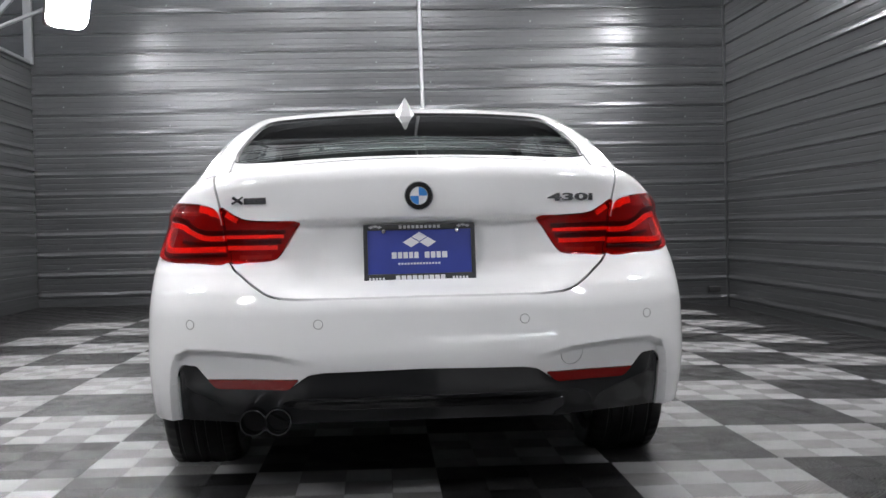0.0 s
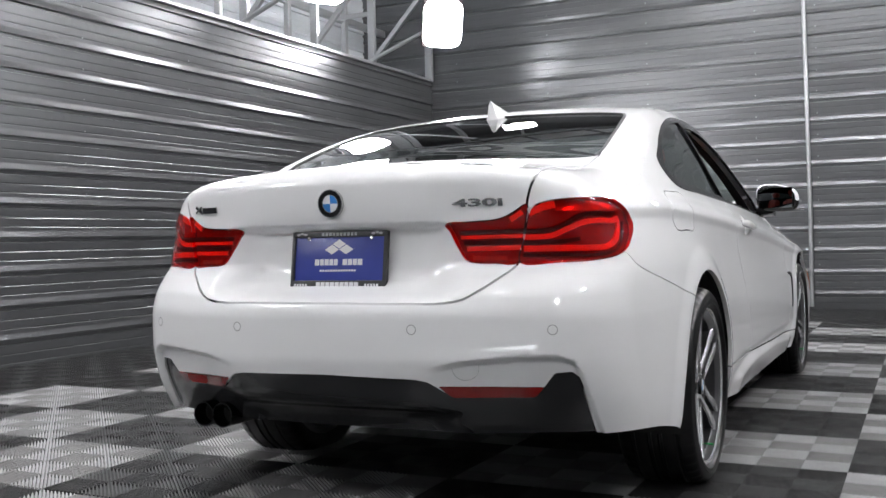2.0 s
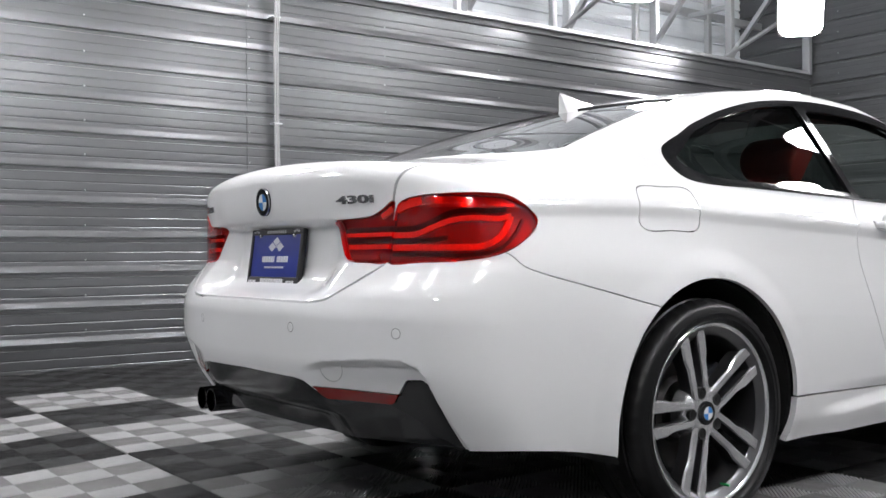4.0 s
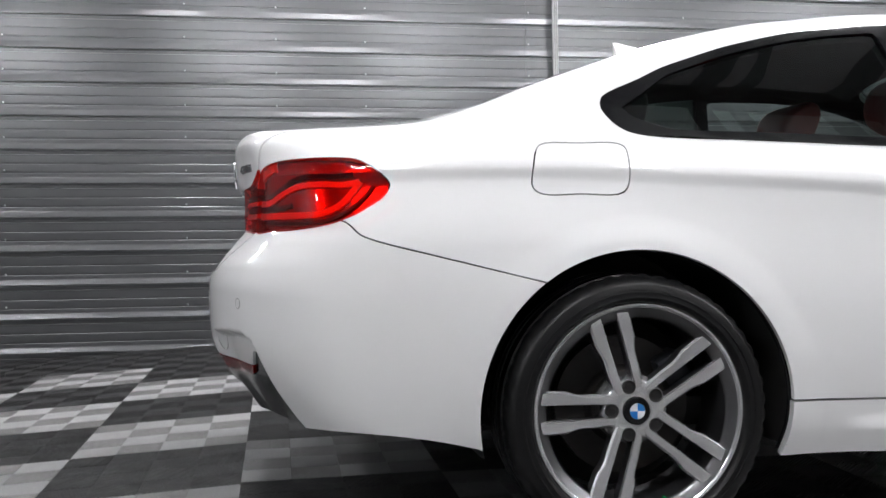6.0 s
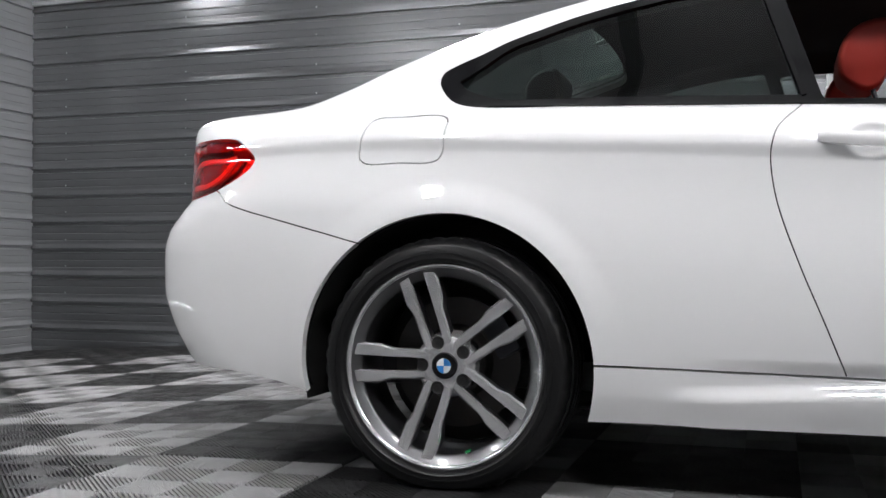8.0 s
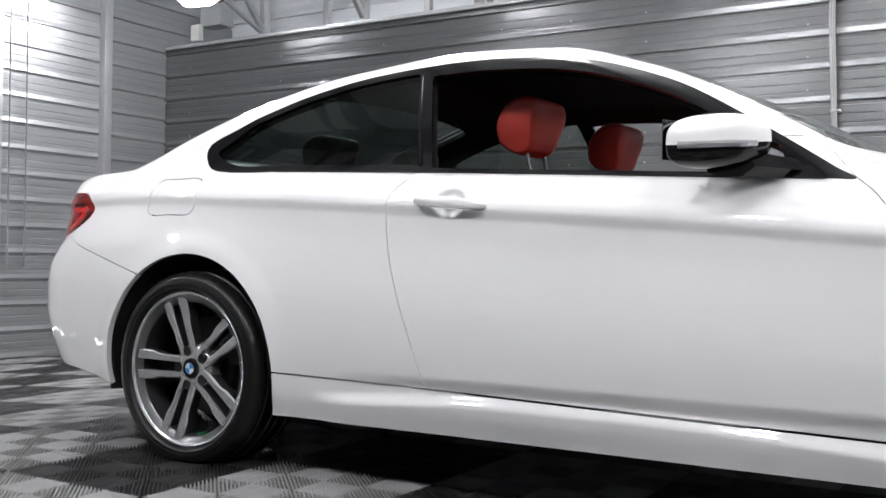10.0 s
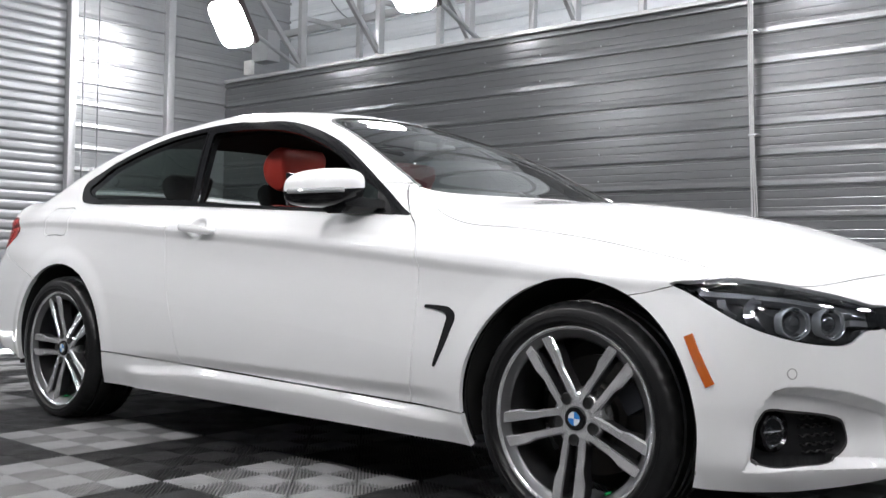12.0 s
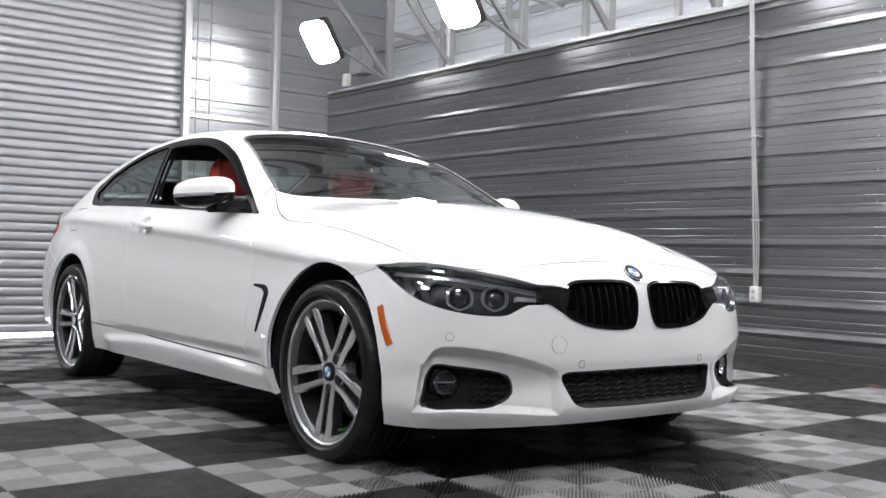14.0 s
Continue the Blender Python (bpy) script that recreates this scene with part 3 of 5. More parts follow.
def flood_lamp(eye, aim, arm_from, face=LAMP_FACE, size=1.):
    """A square lamp head on a bracket arm."""
    lamp = thing("flood_lamp", "square white glowing flood lamp on a steel bracket arm", "lamp", "flood lamps", look(eye, aim))
    bm = bmesh.new()
    block(bm, -.22*size, .22*size, -.26*size, .26*size, .0, .10, .05*size)
    part("head", bm, LAMP_BODY, lamp, "dark lamp housing")
    bm = bmesh.new()
    b = bmesh.new()
    bmesh.ops.create_cube(b, size=1)
    b.transform(Matrix.Diagonal((.42*size, .50*size, .03, 1)))
    bmesh.ops.bevel(b, geom=[e for e in b.edges if abs((e.verts[0].co-e.verts[1].co).z) > .02], offset=.11*size, segments=6, profile=.5, affect='EDGES')
    join(bm, b, Matrix.Translation((0, 0, -.004)))
    part("diffuser", bm, face, lamp, "glowing white diffuser")
    # high heads get an added, unseen glow on top to brighten the ceiling
    if eye[2] > 5:
        part("uplight", block(bmesh.new(), -.24, .24, -.26, .26, .105, .115), face, lamp, "unseen glowing panel added to brighten the ceiling")
    inv = look(eye, aim).inverted()
    bm = tube(bmesh.new(), [inv @ Vector(arm_from), Vector((0, 0, .10)), Vector((0, 0, .05))], .022, 8)
    part("arm", bm, GALV, lamp)
    return lamp


for y in (6.45, 4.1, 1.3, -1.6, -4.1):
    flood_lamp((-3.12, y, 3.16), (.2, 1.4 + y*.15, 1.3) if y > 2 else (0, y + .5, .9), (-4.05, y+.02, 2.84), LAMP_FACE if y > 1 else SOUTH_FACE if y > -3 else REAR_FACE)
for y in (6.3, 3.6, 1.1, -1.3, -4.3):
    flood_lamp((3.15, y, 3.35), (0, y*.9, 1.9), (3.95, y, 3.35), EAST_FACE, .76)

# high lamps under the trusses
for x in (-1.5, .6):
    for y in (-3.4, -.2, 2.8):
        flood_lamp((x, y, 5.25), (x*.8, y, 0), (x, y, 5.46), HIGH_FACE if y > -1 else TAIL_FACE)
for x in (-2.7, 2.4):
    flood_lamp((x, 7.0, 4.75), (x*.4, 3.4, .4), (x, 7.0, 5.46), HIGH_FACE)

# cables down the low wall to a socket, conduit on the end wall
bundle = thing("wall_cables", "pale cables running down the steel wall to a socket", "cable")
for dy, r in ((0, .0075), (.016, .0065), (.030, .0055)):
    pts = [(-4.2, .95+dy, 2.88), (W+.03, 1.05+dy, 2.88), (W+.095, 1.11+dy, 2.80), (W+.085, 1.122+dy, 2.3), (W+.060, 1.140+dy*.9, 1.6), (W+.040, 1.155+dy*1.5, 1.0), (W+.035, 1.168+dy, .58)]
    part("cable", tube(bmesh.new(), rounded(pts, 5, False), r, 8), CABLE_GREY, bundle)
for z, y, out in ((2.52, 1.117, .100), (1.75, 1.136, .076), (1.1, 1.152, .054)):
    part("clip", block(bmesh.new(), W, W+out, y-.012, y+.055, z, z+.014, .003), GALV, bundle)
socket = thing("wall_socket", "white socket box on the steel wall below the cables", "socket")
part("box", block(bmesh.new(), W+.008, W+.060, 1.142, 1.222, .475, .597, .006), WHITE_PLASTIC, socket)
part("face", block(bmesh.new(), W+.060, W+.064, 1.150, 1.214, .485, .587, .003), WHITE_PLASTIC, socket)
for z in (.512, .560):
    part("outlet", block(bmesh.new(), W+.064, W+.067, 1.168, 1.196, z-.014, z+.014, .003), CABLE_GREY, socket)
bm = tube(bmesh.new(), [(.39, N-.045, TOP-.05), (.40, N-.045, 3.1), (.43, N-.045, 1.0), (.43, N-.045, .05)], .022, 10)
tagged(part("conduit", bm, GALV), "thin galvanised conduit on the end wall", "conduit")
bm = block(bmesh.new(), 3.72, 3.86, N-.07, N-.015, .02, .09, .006)
tagged(part("low_socket", bm, SATIN_BLACK), "small black socket low on the end wall", "socket")
box2 = thing("junction_box", "grey junction box with a white switch above the low wall", "box")
part("body", block(bmesh.new(), -4.2, -4.02, -4.9, -4.62, 3.0, 3.35, .01), GALV, box2)
part("switch", block(bmesh.new(), -4.03, -3.97, -4.98, -4.86, 2.86, 3.02, .008), WHITE_PLASTIC, box2)

# thin wires looped along the outer wall behind the studs
for y0, y1, z0, z1, sag in ((-4.75, -3.55, 4.1, 3.9, .45), (-3.5, -2.3, 3.95, 4.2, .40), (-2.2, -.9, 4.1, 3.8, .35)):
    pts = [(-4.93, y0 + (y1-y0)*t, z0 + (z1-z0)*t - sag*4*t*(1-t)) for t in np.linspace(0, 1, 14)]
    tagged(part("wall_wire", tube(bmesh.new(), pts, .007, 6), TRUSS), "thin dark wire looped along the pale outer wall", "wire", "wires on the outer wall")

# screw heads on the sheets
bm = bmesh.new()
rng = random.Random(4)
for axis, fixed, lo, hi, top, phase in (('W', W, S, N, WALL_TOP, .004), ('N', N, W, E, 4.2, .1745)):
    c = lo + .35
    while c < hi:
        for k in range(1, int(top/PITCH)):
            z = phase + k*PITCH + .085 + rng.uniform(-.006, .006)
            q = {'W': (fixed, c), 'N': (c, fixed)}[axis]
            r = {'W': Matrix.Rotation(math.pi/2, 4, 'Y'), 'N': Matrix.Rotation(math.pi/2, 4, 'X')}[axis]
            s = bmesh.ops.create_cone(bm, cap_ends=True, segments=6, radius1=.009, radius2=.005, depth=.01,
                                      matrix=Matrix.Translation((q[0] + rng.uniform(-.004, .004)*(axis == 'N'), q[1], z)) @ r)
        c += 1.18 if rng.random() > .2 else .62
tagged(part("wall_screws", bm, GALV, smooth=False), "small screw heads on the ribbed sheets", "screws", "", "stuff")


def dry_leaf(x, y, size, spin, seed):
    """A curled scrap of leaf on the tiles."""
    rng = random.Random(seed)
    bm = bmesh.new()
    rows = []
    for i in range(6):
        t = i/5
        w = size*.36*math.sin(math.pi*(.08+.86*t))*rng.uniform(.75, 1.15)
        rows.append([bm.verts.new((a*w, size*(t-.5), .004 + size*.22*a*a + size*.12*math.sin(t*5+seed) + .003)) for a in (-1, -.4, .4, 1)])
    for r0, r1 in zip(rows, rows[1:]):
        for j in range(3):
            bm.faces.new((r0[j], r0[j+1], r1[j+1], r1[j]))
    low = min(v.co.z for v in bm.verts)
    bm.transform(Matrix.Translation((x, y, floor_z(x, y) - low + .001)) @ Matrix.Rotation(radians(spin), 4, 'Z'))
    leaf = part("dry_leaf", bm, LEAF)
    leaf.modifiers.new("thickness", 'SOLIDIFY').thickness = .0012
    return tagged(leaf, "small curled dry brown leaf lying on the tiles", "leaf", "dry leaves")


for x, y, size, spin, seed in ((-2.93, 2.75, .052, 40, 1), (-2.98, 2.12, .036, 110, 2), (-.946, 3.377, .022, 15, 3)):
    dry_leaf(x, y, size, spin, seed)


# ---- the car ----
car = thing("car", "white two-door coupe with black trim parked on chequered tiles", "car")

# outlines, seen from the side (y, z), the rear or front (x, z), the top (x, y) or round a corner
dlo = inside_of(rounded([(-.048, 1.075), (-.034, 1.046), (-.003, 1.016), (.049, .999), (.42, .986), (.8, .972), (1.2, .955), (1.58, .937), (2.03, .916), (2.10, .914),
                         (2.06, .937), (1.941, 1.014), (1.66, 1.182), (1.522, 1.24), (1.37, 1.287), (1.232, 1.312), (1.06, 1.325), (.928, 1.327), (.797, 1.322),
                         (.668, 1.312), (.53, 1.294), (.423, 1.272), (.305, 1.242), (.218, 1.213), (.13, 1.182), (.059, 1.148), (-.005, 1.121), (-.041, 1.1)], 5))
quarter = inside_of([(-.1, .9), (.878, .94), (.765, 1.30), (.7, 1.4), (-.1, 1.4)])
door_window = inside_of([(.935, .9), (1.955, .9), (1.90, 1.04), (1.6, 1.3), (1.2, 1.4), (.80, 1.4), (.812, 1.30)])
screen = inside_of(rounded([(-.3, 2.215), (0, 2.22), (.25, 2.20), (.45, 2.145), (.60, 2.075), (.643, 2.03), (.63, 1.93), (.585, 1.72), (.545, 1.54), (.515, 1.44), (.465, 1.395), (.3, 1.365), (0, 1.355), (-.3, 1.365)], 5))
back_glass = inside_of(rounded([(-.3, -.425), (0, -.43), (.3, -.415), (.5, -.385), (.592, -.335), (.598, -.26), (.585, -.10), (.565, .08), (.545, .20), (.525, .25), (.46, .275), (.2, .29), (0, .293), (-.3, .287)], 5))
lid = inside_of(rounded([(.605, 1.2), (.60, 1.06), (.585, 1.0), (.568, .931), (.543, .77), (.499, .728), (.458, .698), (.421, .677), (.37, .668), (.24, .666), (0, .667), (-.2, .667)], 6, False).tolist() + [(-.3, 1.2)])
lamp_out = inside_of(rounded([(.142, .772), (.155, .84), (.172, .915), (.186, .927), (.233, .939), (.315, .945), (.39, .946), (.453, .941), (.493, .923), (.526, .899), (.541, .879), (.53, .855), (.492, .826), (.456, .804), (.409, .786), (.33, .774), (.24, .771)], 4))
lamp_in = inside_of(rounded([(-.058, .878), (.023, .885), (.090, .891), (.122, .905), (.163, .929), (.155, .87), (.137, .772), (.08, .771), (.021, .774), (.003, .781), (-.02, .814), (-.045, .857)], 4))
head = inside_of(rounded([(.60, .716), (.53, .724), (.44, .7305), (.376, .727), (.235, .709), (.121, .69), (.03, .668), (-.038, .660), (-.035, .625), (.028, .606), (.074, .604), (.106, .589), (.138, .572), (.185, .567), (.308, .581), (.41, .614), (.494, .662), (.555, .696)], 4))
kidney = inside_of(rounded([(.037, .66), (.06, .678), (.12, .684), (.22, .683), (.315, .676), (.356, .655), (.385, .61), (.36, .574), (.30, .546), (.22, .53), (.10, .525), (.062, .532), (.044, .56)], 4))
intake = inside_of(rounded([(-.4, .386), (0, .386), (.28, .384), (.368, .380), (.382, .368), (.366, .325), (.338, .280), (.300, .264), (.20, .260), (0, .258), (-.4, .258)], 4))
fog_hole = inside_of(rounded([(.763, .405), (.70, .401), (.568, .381), (.535, .366), (.524, .335), (.53, .308), (.574, .278), (.63, .268), (.72, .267), (.79, .268), (.785, .33), (.774, .385)], 4))
bonnet = inside_of(rounded([(.655, 2.03), (.70, 2.13), (.735, 2.22), (.764, 2.346), (.76, 2.556), (.758, 2.80), (.768, 3.076), (.753, 3.235), (.72, 3.285), (.628, 3.363), (.402, 3.417), (.121, 3.435), (0, 3.437), (-.2, 3.437)], 5, False).tolist() + [(-.2, 2.2), (.3, 2.15), (.58, 2.04)])
nose = inside_of([(2.9, .665), (3.04, .69), (3.12, .712), (3.2, .735), (3.3, .79), (3.7, .9), (3.7, .05), (2.9, .05)])
tail = inside_of(rounded([(-.1, .61), (-.227, .643), (-.348, .674), (-.489, .71), (-.604, .74), (-.655, .759), (-.69, .79), (-.74, .80), (-1.2, .80)], 5, False).tolist() + [(-1.2, .05), (-.1, .05)])
apron = inside_of([(-.2, .466), (0, .466), (.28, .461), (.318, .455), (.34, .441), (.376, .412), (.592, .413), (.612, .437), (.644, .477), (.685, .480), (.70, .465), (.706, .44), (.714, .31), (.722, .1), (-.2, .1)])
reflector = inside_of([(.345, .443), (.614, .439), (.592, .415), (.58, .411), (.385, .411), (.372, .416)])
sill = inside_of([(.1, .353), (.37, .346), (2.2, .309), (2.6, .299), (2.6, .05), (.1, .05)])
door_edge = inside_of(rounded([(.935, 1.03), (.90, 1.0), (.85, .955), (.81, .914), (.796, .87), (.793, .831), (.807, .735), (.857, .586), (.905, .467), (.957, .334)], 5, False).tolist()
                      + rounded([(2.193, .309), (2.21, .4), (2.218, .5), (2.218, .69), (2.212, .753), (2.192, .814), (2.144, .878), (2.09, .925), (2.0, 1.03)], 5, False).tolist())
flap = inside_of(rounded([(-.232, .955), (-.215, .975), (-.12, .978), (-.03, .978), (-.008, .968), (-.007, .93), (-.012, .872), (-.03, .853), (-.13, .852), (-.225, .853), (-.245, .868), (-.245, .90)], 5))
under = spline([-1.1, -.95, -.8, -.39, -.33, .33, .37, 2.42, 2.5, 3.2, 3.6], [.296, .297, .302, .256, .21, .21, .207, .207, .20, .197, .212])


def arches(x, y, z):
    return np.where(np.abs(x) > .45, np.minimum(np.hypot(y, z-.33), np.hypot(y-2.81, z-.335)) - .388, 1)


def side_of(f, y0=-9, y1=9, out=.45):
    return lambda x, y, z: np.where((np.abs(x) > out) & (y > y0) & (y < y1), f(y, z), 1.)


half = half_body()
# true edges round the pockets of both bumpers
for kind, outline, depths, near in (('front', fog_frame, (0, -.020), lambda x, y: (y > 3.0) & (x > .36)), ('rear', rear_frame, (0, -.016), lambda x, y: (y < -.5) & (x > .40)),
                                    ('rear', lambda x, z: z, (.889, .876, .862), lambda x, y: (y < -.5) & (x < .45))):
    for deep in depths:
        made = cut(half, lambda x, y, z: np.where(near(x, y), outline(x, z) - deep, 1.))
        edge = [v for v, d in made.items() if d == 0 and v.is_valid]
        p, _ = on_body(kind, np.array([v.co.x for v in edge]), np.array([v.co.z for v in edge]))
        for v, c in zip(edge, p):
            v.co = c
lining = half.copy()
for bm in (half, lining):
    cut(bm, lambda x, y, z: z - under(y))
    take(bm, lambda x, y, z: z - under(y)).free()
    cut(bm, arches)
    take(bm, arches).free()

glass_line = lambda x, y, z: np.where((np.abs(x) > .4) & (y < 2.3) & (z > .88), dlo(y, z), 1)
pane_back = lambda x, y, z: np.maximum(glass_line(x, y, z) + .022 + .030*step(.16, -.03, y), quarter(y, z))
pane_door = lambda x, y, z: np.maximum(glass_line(x, y, z) + .012 + .026*step(.97, 1.06, z), door_window(y, z))
screen_line = lambda x, y, z: np.where((y > 1.0) & (z > .93), screen(x, y), 1)
back_line = lambda x, y, z: np.where((y < .8) & (z > 1.02), back_glass(x, y), 1)
lid_line = lambda x, y, z: np.where((y < -.3) & (x < .7), lid(x, z), 1)
out_line = lambda x, y, z: np.where((y < -.4) & (x > .3), lamp_out(rear_turn(x, y), z), 1)
in_line = lambda x, y, z: np.where((y < -.6) & (x > .25), lamp_in(rear_turn(x, y), z), 1)
head_line = lambda x, y, z: np.where((y > 3.0) & (x > .25), head(front_turn(x, y), z), 1)
fronts = lambda f: (lambda x, y, z: np.where(y > 3.2, f(x, z), 1))
rears = lambda f: (lambda x, y, z: np.where(y < -.6, f(x, z), 1))

# the dark lining behind the skin, which also closes the joints
for f in (pane_back, pane_door, screen_line, back_line, head_line):
    cut(lining, f)
    take(lining, f).free()
part("inner_lining", both(shift(lining, -.035)), LINING, car, "black inner lining of the shell")

# side windows: black surround, tinted rear pane, open front pane
surround = panel(half, glass_line, 0)
pane = panel(surround, pane_back, 0)
panel(surround, pane_door, 0).free()
pair("quarter_window", shift(pane, -.006), TINTED, car, "dark tinted quarter window glass")
pair("window_surround", rim(shift(surround, .001), .012), GLOSS_BLACK, car, "gloss black window surround and pillar")
part("windscreen", both(shift(panel(half, screen_line, .003), -.004)), SCREEN, car, "clear windscreen glass", skin=True)
part("rear_window", both(shift(panel(half, back_line, .003), -.004)), REAR_GLASS, car, "tinted rear window glass", skin=True)

# lamps
for name, line in (("outer_tail_light", out_line), ("inner_tail_light", in_line)):
    skin = panel(half, line, .0015)
    bowl = skin.copy()
    lens = pair(name, rim(shift(skin, .003), .014), RED_LENS, car, "glossy red tail light lens")
    for side, obj in zip((1, -1), lens):
        b = bowl.copy() if side > 0 else flipped(bowl)
        co = np.array([v.co for v in b.verts])
        n = body_normal(co[:, 0], co[:, 1], co[:, 2])
        for v, c in zip(b.verts, co - .014*n):
            v.co = c
        part("reflector_bowl", b, RED_BOWL, obj, "dark red reflector")
    if name == "outer_tail_light":
        lines = [[(.152, .840), (.219, .842), (.267, .861), (.309, .877), (.368, .883), (.43, .882), (.466, .888)],
                 [(.152, .808), (.22, .808), (.33, .809), (.386, .813), (.430, .836), (.466, .888)],
                 [(.166, .905), (.195, .918), (.235, .928)]]
        widths = (.016, .018, .024)
        dark = [[(.150, .856), (.222, .859), (.262, .874), (.302, .894), (.36, .902), (.41, .900), (.452, .904)], [(.150, .7905), (.25, .790), (.36, .791), (.425, .806), (.475, .845), (.50, .88)], [(.150, .824), (.20, .824), (.26, .828), (.30, .834)]]
        bands = (.014, .010, .012)
    else:
        lines = [[(-.015, .842), (.06, .8425), (.153, .843)], [(.003, .811), (.07, .811), (.145, .812)], [(.118, .888), (.135, .898), (.150, .908)]]
        widths = (.011, .014, .016)
        dark = [[(-.02, .855), (.06, .8565), (.155, .858)], [(-.008, .8265), (.07, .827), (.148, .828)]]
        bands = (.012, .014)
    for ln, wd in zip(dark, bands):
        b = ribbon(bmesh.new(), 'rear_corner', rounded(ln, 6, False), wd, -.0130, -.008)
        for side, obj in zip((1, -1), lens):
            part("dark_band", b.copy() if side > 0 else flipped(b), PIT, obj, "black band between the light bars")
        b.free()
    for ln, wd in zip(lines, widths):
        b = ribbon(bmesh.new(), 'rear_corner', rounded(ln, 6, False), wd, -.0125, -.006)
        for side, obj in zip((1, -1), lens):
            part("light_bar", b.copy() if side > 0 else flipped(b), RED_BAR, obj, "bright red light bar")
        b.free()
    bowl.free()
    if name == "inner_tail_light":
        b = ribbon(bmesh.new(), 'rear_corner', rounded([(.02, .786), (.07, .784), (.11, .785)], 6, False), .014, -.0125, -.004)
        for side, obj in zip((1, -1), lens):
            part("reversing_lamp", b.copy() if side > 0 else flipped(b), CLEAR_LAMP, obj, "pale clear reversing lamp")
        b.free()

skin = panel(half, head_line, .002)
bowl = skin.copy()
heads = pair("headlight", rim(shift(skin, .002), .02), CLEAR_LENS, car, "clear headlight lens over a dark housing")
for side, obj in zip((1, -1), heads):
    b = bowl.copy()
    shift(b, -.055)
    rim(b, -.05)
    part("housing", b if side > 0 else flipped(b), HOUSING, obj, "black headlight housing")
    for w, z in ((.285, .635), (.172, .634)):
        p, n = on_body('front_corner', np.array([w]), np.array([z]))
        q = Vector(n[0] * (1, 1, .2)).to_track_quat('Z', 'Y').to_matrix().to_4x4()
        q.translation = p[0] - n[0]*.05
        for nm, prof, mt in (("lamp_ring", [(.0, .041), (.028, .0430), (.032, .0412), (.030, .0385), (.022, .0375), (.026, .0358), (.024, .0340), (.0, .0335)], LIGHT_GUIDE),
                             ("projector_lens", [(.0, .030), (.012, .028), (.02, .022), (.025, .012), (.026, .0005)], PROJECTOR)):
            d = lathe(bmesh.new(), prof, 32)
            for v in d.verts:
                # the light guides are rounded six-sided rings
                a = math.atan2(v.co.z, v.co.y) % (math.pi/3) - math.pi/6
                k = .55 + .45*.94/math.cos(a) if nm == "lamp_ring" else 1
                v.co.y, v.co.z = v.co.y*k, v.co.z*k*(1.08 if nm == "lamp_ring" else 1)
            d.transform(q @ Matrix.Rotation(-math.pi/2, 4, 'Y'))
            part(nm, d if side > 0 else flipped(d), mt, obj)
    for ln, wd, mt, nm in (([(.02, .650), (.10, .668), (.2, .688), (.32, .703), (.44, .709), (.53, .707)], .020, BROW, "brow_strip"),
                           ([(.02, .622), (.06, .625), (.10, .628)], .018, CLEAR_LAMP, "indicator"),
                           ([(.37, .60), (.40, .635), (.40, .67), (.37, .70)], .03, CHROME_DARK, "reflector_fin"),
                           ([(.44, .635), (.465, .66), (.47, .69)], .026, CHROME_DARK, "reflector_fin")):
        d = ribbon(bmesh.new(), 'front_corner', rounded(ln, 5, False), wd, -.05, -.03)
        part(nm, d if side > 0 else flipped(d), mt, obj)
bowl.free()

# boot lid
boot = part("boot_lid", both(rim(panel(half, lid_line, .0032), .018)), PAINT, car, "white boot lid with a lip", skin=True)
# bonnet and front bumper with their openings
for f in (kidney, intake, fog_hole):
    panel(half, fronts(f), 0).free()
bonnet_part = part("bonnet", both(rim(panel(half, lambda x, y, z: np.where((y > 1.9) & (z > .6), bonnet(x, y), 1), .002), .018)), PAINT, car, "white bonnet", skin=True)
bumper_front = part("front_bumper", both(rim(panel(half, lambda x, y, z: np.where(y > 2.85, nose(y, z), 1), .0015), .02)), PAINT, car, "white front bumper", skin=True)
# rear bumper, black apron and reflectors
skin = panel(half, lambda x, y, z: np.where(y < -.05, tail(y, z), 1), .0018)
refl = panel(skin, rears(reflector), .001)
black = panel(skin, rears(apron), .001)
bumper_rear = part("rear_bumper", both(rim(skin, .02)), PAINT, car, "white rear bumper", skin=True)
pair("rear_reflector", rim(shift(refl, .002), .01), RED_REFLECTOR, car, "narrow dark red reflector")
part("rear_apron", both(rim(shift(black, -.006), .02)), APRON, car, "dark grey diffuser apron")
# sides
pair("side_skirt", rim(panel(half, side_of(sill, .2, 2.6), .0030), .02), PAINT, car, "white side skirt with a scooped ledge")
doors = pair("door", rim(panel(half, side_of(door_edge, .6, 2.4), .0016), .02), PAINT, car, "white door with its window lowered")
left_half = flipped(half)
fuel = panel(half, side_of(flap, -.4, .2), .0018)
part("fuel_flap", rim(fuel, .01), PAINT, car, "white fuel filler flap", skin=True)
join(half, left_half)
bmesh.ops.remove_doubles(half, verts=[v for v in half.verts if abs(v.co.x) < 2e-4], dist=4e-4)
part("body_shell", rim(half, .014), PAINT, car, "white painted body shell and roof", skin=True)

# underside and wheel housings
bm = bmesh.new()
block(bm, -.55, .55, -.55, 3.2, .25, .36, .02)
part("underbody", bm, UNDER, car, "black underbody")
